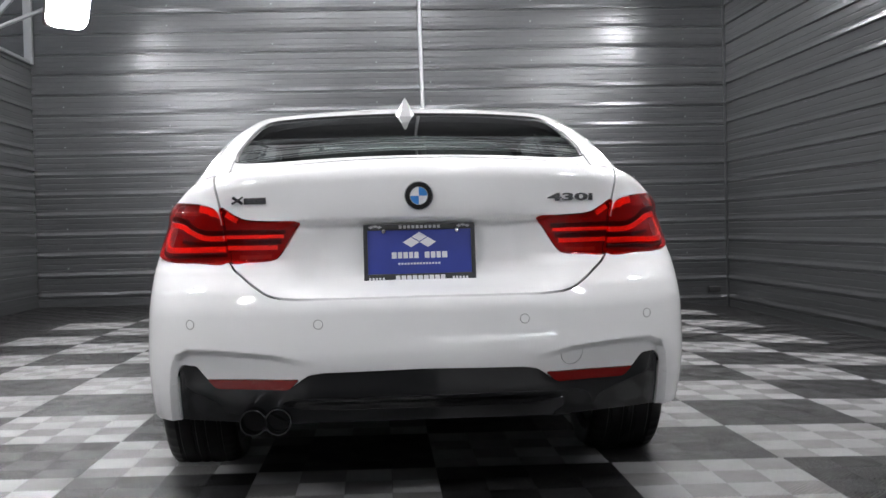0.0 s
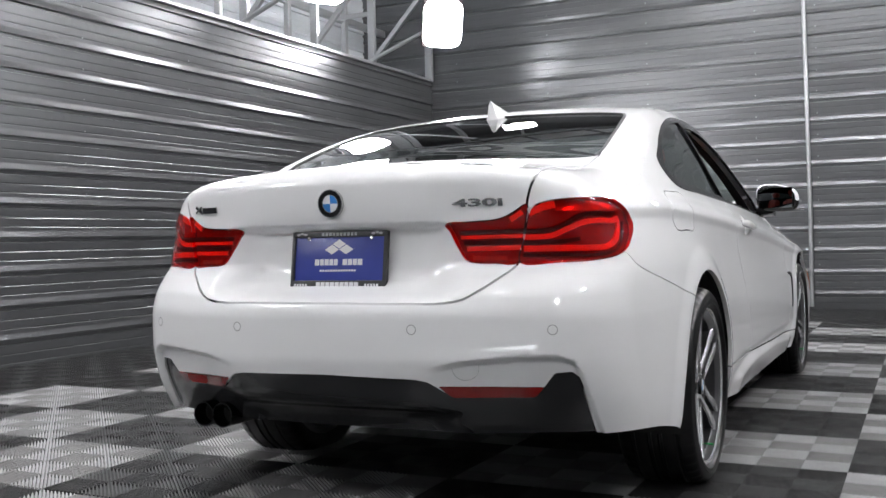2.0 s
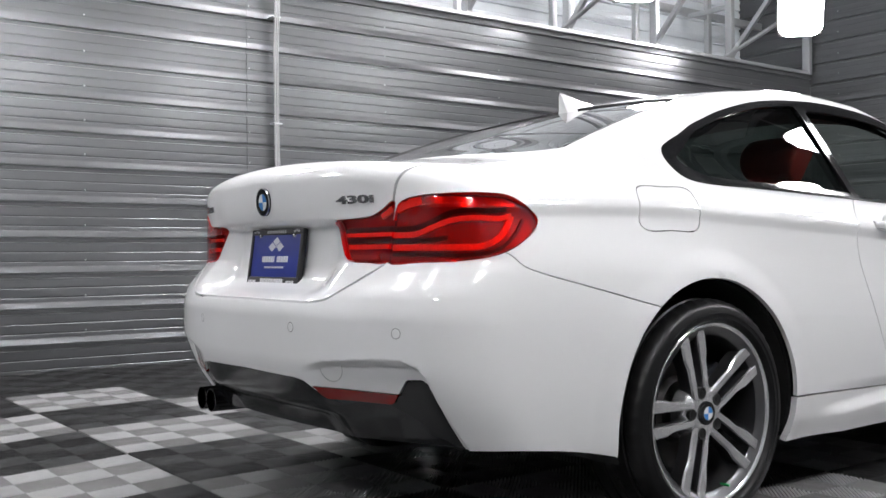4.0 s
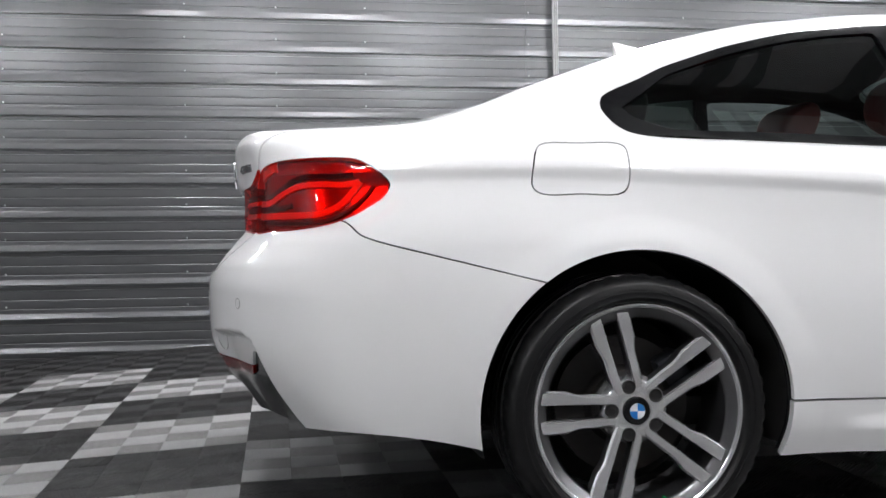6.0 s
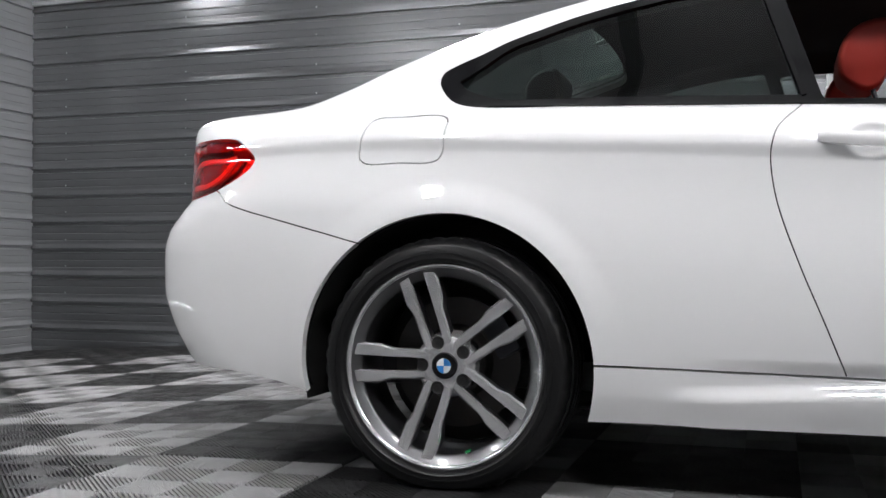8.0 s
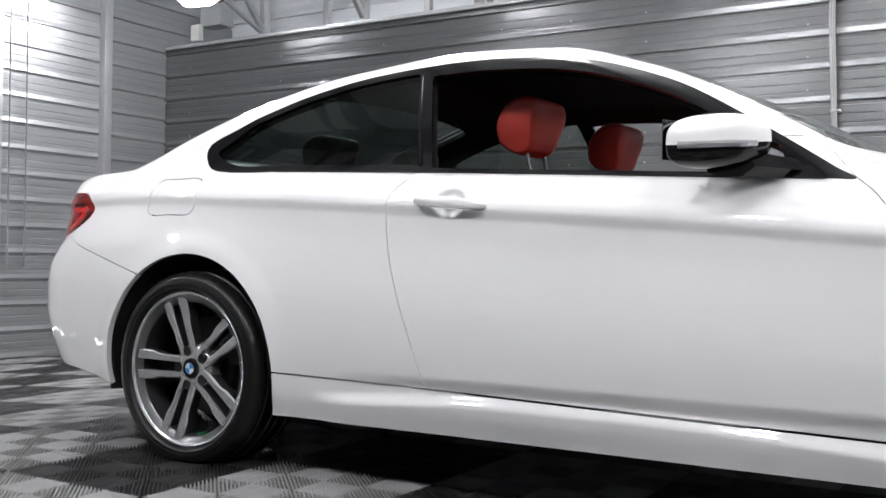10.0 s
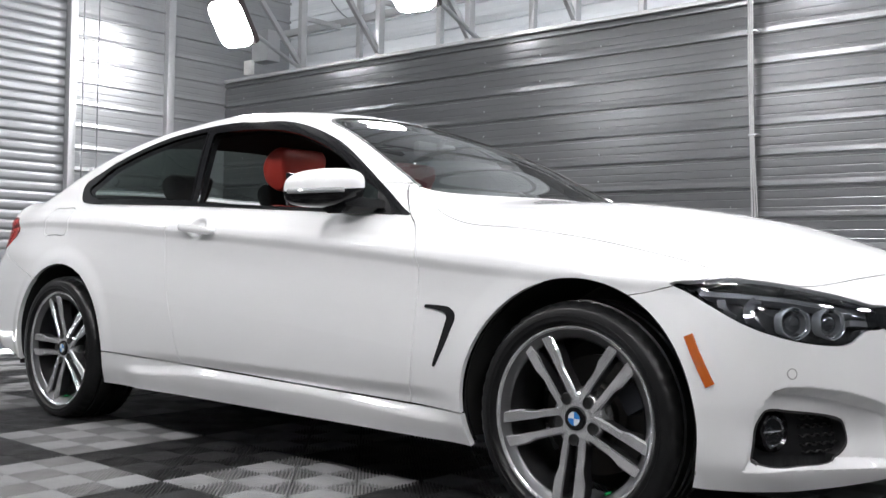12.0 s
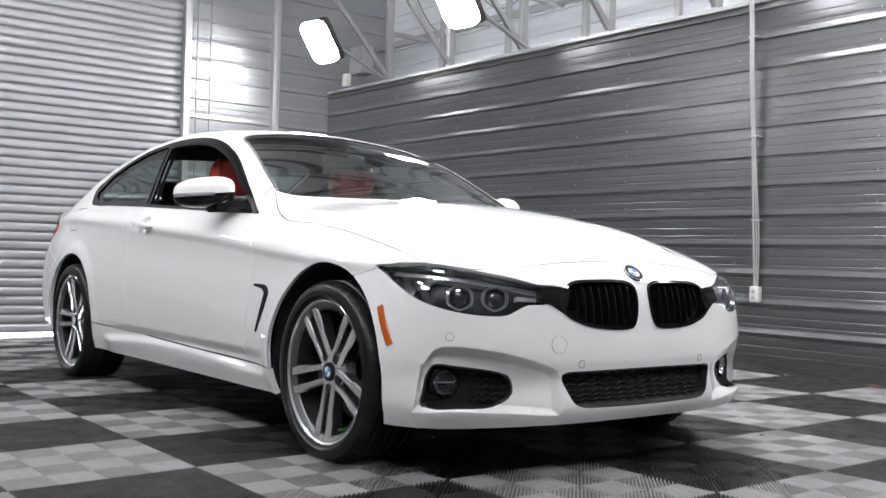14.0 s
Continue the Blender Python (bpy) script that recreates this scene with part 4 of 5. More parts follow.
for y in (0, 2.81):
    for s in (1, -1):
        bm = lathe(bmesh.new(), [(.50, .05), (.50, .385), (.60, .394), (.80, .394), (.856, .390)], 48)
        bm.transform(Matrix.Translation((0, y, .333)) @ Matrix.Diagonal((s, 1, 1, 1)))
        bmesh.ops.delete(bm, geom=[v for v in bm.verts if v.co.z < .20], context='VERTS')
        part("wheel_arch_liner", bm, UNDER, car, "black wheel arch liner")

# grille, intakes, fog lamps
for s in (1, -1):
    frame_line = rounded([(.037, .66), (.06, .678), (.12, .684), (.22, .683), (.315, .676), (.356, .655), (.385, .61), (.36, .574), (.30, .546), (.22, .53), (.10, .525), (.062, .532), (.044, .56)], 5)
    b = ribbon(bmesh.new(), 'front', frame_line, .013, -.03, .004, True)
    grille = part("kidney_grille", b if s > 0 else flipped(b), GLOSS_BLACK, car, "gloss black kidney grille with upright slats")
    for x in np.linspace(.066, .345, 9):
        lo = .535 if .08 < x < .26 else .555 if x < .3 else .585
        z = np.linspace(lo, .676 if x < .3 else .662, 9)
        p, n = on_body('front', np.full(9, x), z)
        b = bmesh.new()
        rows = [[b.verts.new((q[0]+dx, q[1]+dy, q[2])) for dx, dy in ((-.0045, -.05), (-.003, -.008), (0, -.002), (.003, -.008), (.0045, -.05))] for q in p]
        for r0, r1 in zip(rows, rows[1:]):
            for j in range(4):
                b.faces.new((r0[j], r0[j+1], r1[j+1], r1[j]))
        part("slat", b if s > 0 else flipped(b), GLOSS_BLACK, grille)
    # black filler between headlight and kidney
    b = ribbon(bmesh.new(), 'front', rounded([(.352, .615), (.37, .622), (.395, .630), (.42, .634), (.455, .637)], 3, False), np.interp(np.arange(13), [0, 4, 8, 12], [.105, .095, .076, .058]), -.03, .0015)
    part("grille_end", b if s > 0 else flipped(b), GLOSS_BLACK, grille)
    # fog lamp pocket
    b = ribbon(bmesh.new(), 'front', rounded([(.763, .405), (.70, .401), (.568, .381), (.535, .366), (.524, .335), (.53, .308), (.574, .278), (.63, .268), (.72, .267), (.79, .268), (.785, .33), (.774, .385)], 5), .016, -.06, -.001, True)
    pocket = part("fog_pocket", b if s > 0 else flipped(b), SATIN_BLACK, car, "black fog lamp pocket with mesh")
    p, n = on_body('front', np.array([.715]), np.array([.345]))
    c = Vector(p[0]) + Vector((0, -.035, 0))
    for nm, prof, mt in (("fog_bezel", [(-.03, .058), (.012, .052), (.016, .046), (.010, .040), (-.03, .040)], GLOSS_BLACK),
                         ("fog_lamp", [(.008, .040), (.002, .036), (-.008, .026), (-.012, .012), (-.012, .0005)], FOG_BOWL),
                         ("fog_bulb", [(-.014, .014), (-.002, .012), (.002, .007), (.003, .0005)], PROJECTOR),
                         ("fog_lens", [(.009, .040), (.014, .030), (.017, .016), (.018, .0005)], CLEAR_LENS)):
        b = lathe(bmesh.new(), prof, 32)
        b.transform(Matrix.Translation(c) @ Matrix.Rotation(radians(75), 4, 'Z'))
        part(nm, b if s > 0 else flipped(b), mt, pocket)
    b = block(bmesh.new(), .002, .008, -.036, .036, -.003, .003, .001, Matrix.Translation(c) @ Matrix.Rotation(radians(75), 4, 'Z'))
    part("fog_bar", b if s > 0 else flipped(b), CHROME, pocket)
    for z in (.295, .315, .335, .355, .372):
        xs = np.linspace(.535, .655, 17)
        zz = z + .0026*np.sign(np.sin(np.arange(17)*math.pi/2+.7))
        b = ribbon(bmesh.new(), 'front', np.stack([xs, zz], -1), .0035, -.034, -.026)
        part("mesh_wire", b if s > 0 else flipped(b), MESH_BLACK, pocket)
    # amber marker, fender vent
    b = ribbon(bmesh.new(), 'side', [(3.165, .585), (3.185, .545), (3.208, .50), (3.228, .462)], .027, -.002, .005)
    part("side_marker", b if s > 0 else flipped(b), AMBER, car, "amber side marker lamp")
    b = ribbon(bmesh.new(), 'side', rounded([(2.258, .621), (2.31, .618), (2.352, .610), (2.368, .592), (2.360, .563), (2.335, .495), (2.310, .438)], 5, False),
               np.interp(np.arange(31), [0, 8, 14, 22, 30], [.009, .022, .037, .028, .009]), -.004, .004)
    part("fender_vent", b if s > 0 else flipped(b), LINING, car, "black hooked fender vent")
    # chrome line under the side glass
    b = ribbon(bmesh.new(), 'side', rounded([(.06, 1.0), (.42, .987), (.8, .973), (1.2, .956), (1.58, .938), (2.03, .917)], 8, False), .008, -.002, .005)
    part("belt_trim", b if s > 0 else flipped(b), GLOSS_BLACK, car)
    b = ribbon(bmesh.new(), 'side', [(.775, 1.285), (.80, 1.2), (.835, 1.09), (.868, .99)], .012, .0, .004)
    part("pillar_trim", b if s > 0 else flipped(b), GLOSS_BLACK, car)
    # door handle with its cup
    dr = doors[0] if s > 0 else doors[1]
    p, n = on_body('side', np.array([1.01]), np.array([.868]))
    b = bmesh.new()
    y = np.linspace(.895, 1.140, 15)
    t = np.linspace(-1, 1, 15)
    zc = .882 - .020*(y-.895)/.23
    outer, _ = on_body('side', np.array([.86, 1.16]), np.array([.886, .862]))
    for i in range(15):
        h = .0165*(1-.55*max(0, t[i])**2 - .25*max(0, -t[i])**3)
        skin_x = np.interp(y[i], [.86, 1.16], outer[:, 0])
        out = .030*(1-abs(t[i])**6*.8)
        row = [b.verts.new((skin_x + a, y[i], zc[i]+d)) for a, d in ((out-.016, -h), (out-.004, -h*.9), (out, -h*.3), (out, h*.4), (out-.005, h*.9), (out-.016, h))]
        if i:
            for j in range(6):
                b.faces.new((prev[j], prev[(j+1) % 6], row[(j+1) % 6], row[j]))
        if i in (0, 14):
            b.faces.new(row)
        prev = row
    handle = part("handle", b if s > 0 else flipped(b), PAINT, dr, "white pull handle")

bm = ribbon(bmesh.new(), 'front', rounded([(-.368, .380), (-.28, .384), (0, .386), (.28, .384), (.368, .380), (.382, .368), (.366, .325), (.338, .280), (.300, .264), (.20, .260), (0, .258), (-.20, .260), (-.300, .264), (-.338, .280), (-.366, .325), (-.382, .368)], 5), .012, -.06, -.001, True)
centre_intake = part("lower_intake", bm, SATIN_BLACK, car, "black lower air intake with wavy mesh")
for z in (.276, .292, .308, .324, .340, .356, .370):
    xs = np.linspace(-.345, .345, 47)
    zz = z + .0026*np.sign(np.sin(np.arange(47)*math.pi/2+.7 + (z*500 % 2)))
    part("mesh_wire", ribbon(bmesh.new(), 'front', np.stack([xs, zz], -1), .0035, -.034, -.026), MESH_BLACK, centre_intake)

# parking sensors, towing-eye covers
for kind, x, z in (('rear', -.652, .600), ('rear', -.288, .598), ('rear', .284, .598), ('rear', .652, .596),
                   ('front', -.745, .498), ('front', -.306, .408), ('front', .306, .408), ('front', .745, .498)):
    bm = bmesh.new()
    p_ring = disc_on(bm, kind, x, z, .0145, -.003, .0006, 24, .0115)
    owner = bumper_rear if kind == 'rear' else bumper_front
    ring = part("sensor_ring", bm, CABLE_GREY, owner)
    bm = bmesh.new()
    disc_on(bm, kind, x, z, .0110, -.003, .0004, 24)
    part("sensor", bm, PAINT, owner, "white parking sensor")
for kind, x, z, r in (('rear', .422, .496, .037), ('front', .397, .474, .030)):
    bm = bmesh.new()
    disc_on(bm, kind, x, z, r, -.003, .0012, 36, r-.0012)
    part("towing_cover", bm, CABLE_GREY, bumper_rear if kind == 'rear' else bumper_front, "round towing eye cover")


def roundel(kind, a, b, r, owner, lift=.006):
    """A round badge: dark ring, two blue and two white quarters, chrome edge."""
    bm = bmesh.new()
    q = disc_on(bm, kind, a, b, r, -.002, lift, 40)
    badge = part("badge", bm, GLOSS_BLACK, owner, "round badge with blue and white quarters")
    place = q @ Matrix.Rotation(-math.pi/2, 4, 'Y')
    bm = lathe(bmesh.new(), [(lift-.002, r+.0005), (lift+.0015, r), (lift+.0015, r-.0025), (lift-.002, r-.003)], 40)
    bm.transform(place)
    part("badge_edge", bm, CHROME, badge)
    bm = lathe(bmesh.new(), [(lift-.001, r*.64), (lift+.001, r*.63), (lift+.001, r*.59), (lift-.001, r*.58)], 40)
    bm.transform(place)
    part("badge_ring", bm, CHROME, badge)
    for k in range(4):
        bm = bmesh.new()
        arc = [(lift+.0006, 0, 0)] + [(lift+.0006, r*.59*math.cos(math.pi/2*(k+i/8)), r*.59*math.sin(math.pi/2*(k+i/8))) for i in range(9)]
        bm.faces.new([bm.verts.new(v) for v in arc])
        bm.transform(place)
        part("badge_quarter", bm, BADGE_BLUE if k % 2 else BADGE_WHITE, badge)
    return badge


roundel('rear', 0, .948, .041, boot)
roundel('front', 0, .712, .038, bonnet_part)


def lettering(name, words, size, a, b, wide, mat, owner, depth=.004):
    """Raised letters that follow the skin of the tail."""
    cu = bpy.data.curves.new(name, 'FONT')
    cu.body, cu.size, cu.extrude, cu.align_x, cu.bevel_depth, cu.offset = words, size, depth/2, 'CENTER', .0004, .0006
    cu.resolution_u = 3
    tmp = new("tmp_text", cu)
    bpy.context.view_layer.update()
    me = bpy.data.meshes.new_from_object(tmp.evaluated_get(bpy.context.evaluated_depsgraph_get()))
    bpy.data.objects.remove(tmp)
    flat = np.array([v.co for v in me.vertices])
    p, n = on_body('rear', a + flat[:, 0]*wide, b + flat[:, 1])
    for v, c in zip(me.vertices, p + n*(flat[:, 2:] + depth/2 - .0005)):
        v.co = c
    me.materials.append(mat)
    ob = new(name, me)
    ob.parent = owner
    return ob


# model number in chrome, and the small badge on the other side as plain shapes
lettering("model_number", "430i", .029, .440, .9270, 2.75, BADGE_GREY, boot)["label"] = "dark chrome model number"
bm = ribbon(bmesh.new(), 'rear', [(-.495, .944), (-.46, .944), (-.432, .944)], .020, -.001, .004)
part("side_badge", bm, CHROME_DARK, boot, "small dark chrome badge")
bm = ribbon(bmesh.new(), 'rear', [(-.530, .938), (-.515, .946), (-.497, .957)], .007, -.001, .005)
part("side_badge_bar", bm, CHROME, boot)
bm = ribbon(bmesh.new(), 'rear', [(-.528, .956), (-.515, .948), (-.500, .937)], .009, -.001, .004)
part("side_badge_bar", bm, CHROME_DARK, boot)

# dealer plate in its frame; writing as plain bars
plate_m = Matrix.Translation((0, -.928, .786)) @ Matrix.Rotation(radians(90-8), 4, 'X')
plate = part("dealer_plate", block(bmesh.new(), -.150, .150, -.074, .074, -.004, .004, .002), PLATE_BLUE, boot, "blue dealer plate with a white sign")
plate.matrix_basis = plate_m


def plate_bit(name, mat, x0, x1, y0, y1, top=.0062, low=.003):
    return part(name, block(bmesh.new(), x0, x1, y0, y1, low, top), mat, plate, smooth=False)


bm = bmesh.new()
for x0, x1, y0, y1 in ((-.160, .160, .066, .083), (-.160, .160, -.083, -.060), (-.160, -.148, -.07, .07), (.148, .160, -.07, .07)):
    block(bm, x0, x1, y0, y1, -.008, .009, .003)
part("plate_frame", bm, SATIN_BLACK, plate, "black plate frame")
for dx, dy, w, h in ((0, .050, .022, .0135), (-.024, .034, .024, .0145), (.024, .034, .024, .0145)):
    bm = bmesh.new()
    bm.faces.new([bm.verts.new((dx+a*w, dy-.004+b*h, .0052)) for a, b in ((-1, 0), (0, -1), (1, 0), (0, 1))])
    part("white_diamond", bm, PLATE_WHITE, plate, smooth=False)
x = -.080
for w in (.014, .012, .013, .011, .012, -.014, .014, .013, .012, .015):
    if w < 0:
        x += -w
        continue
    plate_bit("sign_bar", PLATE_WHITE, x, x+w, -.016, .002, .0056)
    x += w + .0036
for i in range(14):
    plate_bit("small_bar", PLATE_WHITE, -.062+i*.0088, -.0562+i*.0088, -.034, -.0285, .0052)
x = -.070
for w in (.013,)*9:
    plate_bit("frame_bar", PLATE_WHITE, x, x+w, -.0785, -.0655, .0098)
    x += w + .003
for x0 in (-.146, .092):
    for i in range(5):
        plate_bit("frame_bar", PLATE_WHITE, x0+i*.0096, x0+i*.0096+.006, -.0785, -.0705, .0098)
for i in range(10):
    plate_bit("frame_bar", CABLE_GREY, -.058+i*.0122, -.050+i*.0122, .0695, .0785, .0098)
for x0 in (-.146, .106):
    for i in range(3):
        bm = bmesh.new()
        c = x0 + .008 + i*.012
        bm.faces.new([bm.verts.new((c+a*.008, .0745+b*.0045 + (i == 1)*.003, .0095)) for a, b in ((-1, 0), (0, -1), (1, 0), (0, 1))])
        part("frame_mark", bm, CABLE_GREY, plate, smooth=False)
for x0 in (-.102, .108):
    bm = lathe(bmesh.new(), [(.004, .007), (.009, .006), (.011, .003), (.0112, .0003)], 16)
    bm.transform(Matrix.Translation((x0, .062, 0)) @ Matrix.Rotation(-math.pi/2, 4, 'Y'))
    part("plate_screw", bm, CHROME, plate)

# roof fin, exhaust tips
bm = bmesh.new()
rows = []
for t in np.linspace(0, 1, 18):
    y = .405 - .155*t
    h = .004 + .074*(t**1.1)*(1 if t < .95 else .95)
    w = .052*math.sin(math.pi*min(1, .22+t*.60))*(1-.10*t)
    p, n = on_body('top', np.array([0.]), np.array([y]))
    zb = p[0][2] - .006
    back = .016*t*t
    rows.append([bm.verts.new(v) for v in ((w, y, zb), (w*.72, y-back*.2, zb+h*.22), (w*.34, y-back*.8, zb+h*.80), (0, y-back, zb+h), (-w*.34, y-back*.8, zb+h*.80), (-w*.72, y-back*.2, zb+h*.22), (-w, y, zb))])
for a, b in zip(rows, rows[1:]):
    for j in range(6):
        bm.faces.new((a[j], a[j+1], b[j+1], b[j]))
bm.faces.new(rows[0]), bm.faces.new(rows[-1])
part("roof_antenna", bm, PAINT, car, "white shark fin antenna")
for x in (-.483, -.413):
    bm = lathe(bmesh.new(), [(.0, .038), (-.17, .038), (-.17, .034), (-.10, .033), (.0, .030)], 32)
    bm.transform(Matrix.Translation((x, -.785, .318)) @ Matrix.Rotation(radians(90), 4, 'Z'))
    tip = part("exhaust_tip", bm, TIP_DARK, car, "round dark chrome exhaust tip")
    bm = lathe(bmesh.new(), [(.0, .0325), (-.09, .0325), (-.09, .0005)], 24)
    bm.transform(Matrix.Translation((x, -.785, .318)) @ Matrix.Rotation(radians(90), 4, 'Z') @ Matrix.Translation((-.03, 0, 0)))
    part("exhaust_bore", bm, UNDER, tip)
bm = tube(bmesh.new(), [(-.45, -.82, .318), (-.45, -.5, .31), (-.3, -.3, .26)], .035, 12)
part("exhaust_pipe", bm, UNDER, car)

# door mirrors
for s in (1, -1):
    b = bmesh.new()
    bmesh.ops.create_uvsphere(b, u_segments=40, v_segments=24, radius=1)
    for v in b.verts:
        c = v.co.copy()
        f = lambda t, k: math.copysign(abs(t)**k, t)
        x, y, z = f(c.x, .62), f(c.y, .75), f(c.z, .66)
        y = y if y > 0 else y*.35
        sweep = .055*(-x) + .0
        v.co = (.875 + .108*x, 1.770 + .115*y*(1-.28*max(x, 0)) + sweep, 1.006 + .068*z*(1-.16*max(x, 0)) + .012*(-x))
    cap = b.copy()
    low = lambda x, y, z: np.minimum(z - (1.000 - .10*(np.abs(x)-.875)), y - 1.748 + .51*(np.abs(x)-.875))
    cut(cap, low)
    bottom = take(cap, low)
    mirror = part("door_mirror", cap if s > 0 else flipped(cap), PAINT, car, "white door mirror cap on a black foot")
    part("mirror_base", bottom if s > 0 else flipped(bottom), GLOSS_BLACK, mirror, "gloss black lower shell")
    b.free()
    b = bmesh.new()
    tube(b, [(.985, 1.735, .988), (.975, 1.79, .989), (.93, 1.852, .993), (.87, 1.888, .997)], .0085, 8)
    part("mirror_indicator", b if s > 0 else flipped(b), CLEAR_LAMP, mirror, "clear indicator strip")
    b = bmesh.new()
    block(b, -.098, .090, -.002, .002, .957, 1.056, .0015, Matrix.Translation((.875, 1.7275, 0)) @ Matrix.Rotation(radians(-27), 4, 'Z'))
    part("mirror_glass", b if s > 0 else flipped(b), MIRROR_DARK, mirror, "mirror glass")
    b = bmesh.new()
    rows = []
    for t in np.linspace(0, 1, 8):
        x, y, z, w, h = .755+.10*t, 1.925-.11*t, .945+.010*t, .060+.01*t, .026+.010*t
        rows.append([b.verts.new((x, y+a*w, z+c*h)) for a, c in ((-.7, -.6), (-.3, -1), (.5, -1), (1, -.3), (.6, .8), (0, 1), (-.7, .7))])
    for r0, r1 in zip(rows, rows[1:]):
        for j in range(7):
            b.faces.new((r0[j], r0[(j+1) % 7], r1[(j+1) % 7], r1[j]))
    b.faces.new(rows[0]), b.faces.new(rows[-1])
    part("mirror_foot", b if s > 0 else flipped(b), GLOSS_BLACK, mirror)

# black seal round the windscreen
edge = [(-.643, 2.03), (-.63, 1.93), (-.585, 1.72), (-.545, 1.54), (-.515, 1.44), (-.465, 1.395), (-.3, 1.365), (0, 1.355)]
line = rounded(edge + [(-x, y) for x, y in edge[-2::-1]], 6, False)
part("screen_seal", ribbon(bmesh.new(), 'top', line, .014, -.006, .0015), SATIN_BLACK, car, "black rubber windscreen seal")
edge = [(-.592, -.335), (-.598, -.26), (-.585, -.10), (-.565, .08), (-.545, .20), (-.525, .25), (-.46, .275), (-.2, .29), (0, .293)]
line = rounded(edge + [(-x, y) for x, y in edge[-2::-1]], 6, False)
part("rear_window_seal", ribbon(bmesh.new(), 'top', line, .012, -.006, .0012), SATIN_BLACK, car, "black rubber rear window seal")

# the dark scuttle under the screen
bm = bmesh.new()
block(bm, -.60, .60, 2.06, 2.22, .86, .945, .01)
part("scuttle", bm, SATIN_BLACK, car)


# wheels
def wheel_meshes():
    """Meshes of one wheel; the axle is x, outwards is plus."""
    out = {}
    bm = lathe(bmesh.new(), [(-.11, .250), (-.10, .250), (-.06, .226), (.05, .221), (.094, .2225)], 72)
    out["barrel"] = (bm, WHEEL_GREY)
    bm = lathe(bmesh.new(), [(.080, .2225), (.090, .2238), (.0965, .2300), (.1030, .2400), (.1090, .2495)], 96)
    out["rim"] = (bm, RIM_GREY)
    bm = lathe(bmesh.new(), [(.1085, .2490), (.1125, .2528), (.1148, .2560), (.1150, .2590), (.1130, .2615), (.09, .262)], 96)
    out["rim_edge"] = (bm, WHEEL_FACE)
    n = 144
    bm = bmesh.new()
    prof = [(-.108, .250), (-.122, .275), (-.124, .300), (-.112, .320), (-.098, .327), (-.075, .330), (-.072, .3245), (-.062, .3245), (-.059, .3305), (-.022, .331), (-.019, .325), (-.009, .325), (-.006, .331),
            (.012, .331), (.015, .325), (.025, .325), (.028, .3305), (.066, .330), (.069, .3245), (.078, .3245), (.081, .329), (.100, .3255), (.113, .318), (.1185, .311), (.1195, .3095), (.1222, .306), (.1225, .3045), (.1252, .298), (.1270, .289), (.1282, .2885), (.1285, .286), (.1272, .2852), (.1270, .276), (.1275, .2745), (.1262, .2725), (.1225, .2685), (.117, .2640), (.107, .2625)]
    rings = []
    for i, (a, r) in enumerate(prof):
        ring = []
        for j in range(n):
            notch = .0045 if (r > .317 and abs(a) > .079 and j % 3 == 0) else 0
            ring.append(bm.verts.new((a, (r-notch)*math.cos(2*math.pi*j/n), max(-.305, (r-notch)*math.sin(2*math.pi*j/n)))))
        rings.append(ring)
    for r0, r1 in zip(rings, rings[1:]):
        for j in range(n):
            bm.faces.new((r0[j], r0[(j+1) % n], r1[(j+1) % n], r1[j]))
    out["tyre"] = (bm, RUBBER)
    bm = lathe(bmesh.new(), [(-.045, .02), (-.045, .172), (-.020, .172), (-.020, .10), (-.005, .085), (-.005, .02)], 64)
    out["brake_disc"] = (bm, DISC)
    bm = lathe(bmesh.new(), [(-.085, .02), (-.085, .150), (-.095, .218), (-.105, .222)], 48)
    out["brake_shield"] = (bm, UNDER)
    bm = lathe(bmesh.new(), [(.03, .088), (.060, .086), (.076, .080), (.083, .070), (.0865, .060), (.0875, .045), (.0870, .034), (.080, .0335)], 60)
    out["hub"] = (bm, WHEEL_FACE)
    for sgn in (1, -1):
        bm = bmesh.new()
        rows = []
        for r, lo, hi, x in ((.050, .0155, .0345, .0875), (.075, .0160, .0365, .0900), (.105, .0170, .0385, .0930), (.140, .0176, .0390, .0958), (.156, .0180, .0425, .0970),
                             (.174, .0184, .0490, .0984), (.205, .0187, .0505, .1006), (.232, .0190, .0515, .1030), (.249, .0192, .0520, .1060)):
            a, b = sgn*(lo-.001), sgn*(hi+.002)
            ch = .0045*sgn
            rows.append([bm.verts.new((xx, r, t)) for xx, t in ((x-.05, a+ch), (x-.006, a), (x, a+ch*.6), (x-.0005, b-ch*1.1), (x-.006, b), (x-.05, b-ch))])
        for r0, r1 in zip(rows, rows[1:]):
            for j in range(6):
                bm.faces.new((r0[j], r0[(j+1) % 6], r1[(j+1) % 6], r1[j]))
        bm.faces.new(rows[0]), bm.faces.new(rows[-1])
        bmesh.ops.recalc_face_normals(bm, faces=bm.faces)
        for f in bm.faces:
            f.material_index = 0 if f.normal.x > .4 else 1
        out["spoke" + ("_b" if sgn < 0 else "")] = (bm, [WHEEL_FACE, WHEEL_GREY])
    bm = lathe(bmesh.new(), [(.060, .0168), (.0885, .0168), (.0900, .0155), (.0892, .0145), (.0885, .0090), (.0895, .0085), (.0896, .0005)], 20)
    out["lug_bolt"] = (bm, PIT)
    bm = block(bmesh.new(), -.06, .03, -.055, .055, .115, .185, .015)
    out["caliper"] = (bm, CALIPER)
    bm = lathe(bmesh.new(), [(0, .004), (.028, .004), (.030, .003), (.030, .0003)], 10)
    out["valve"] = (bm, GREEN_CAP)
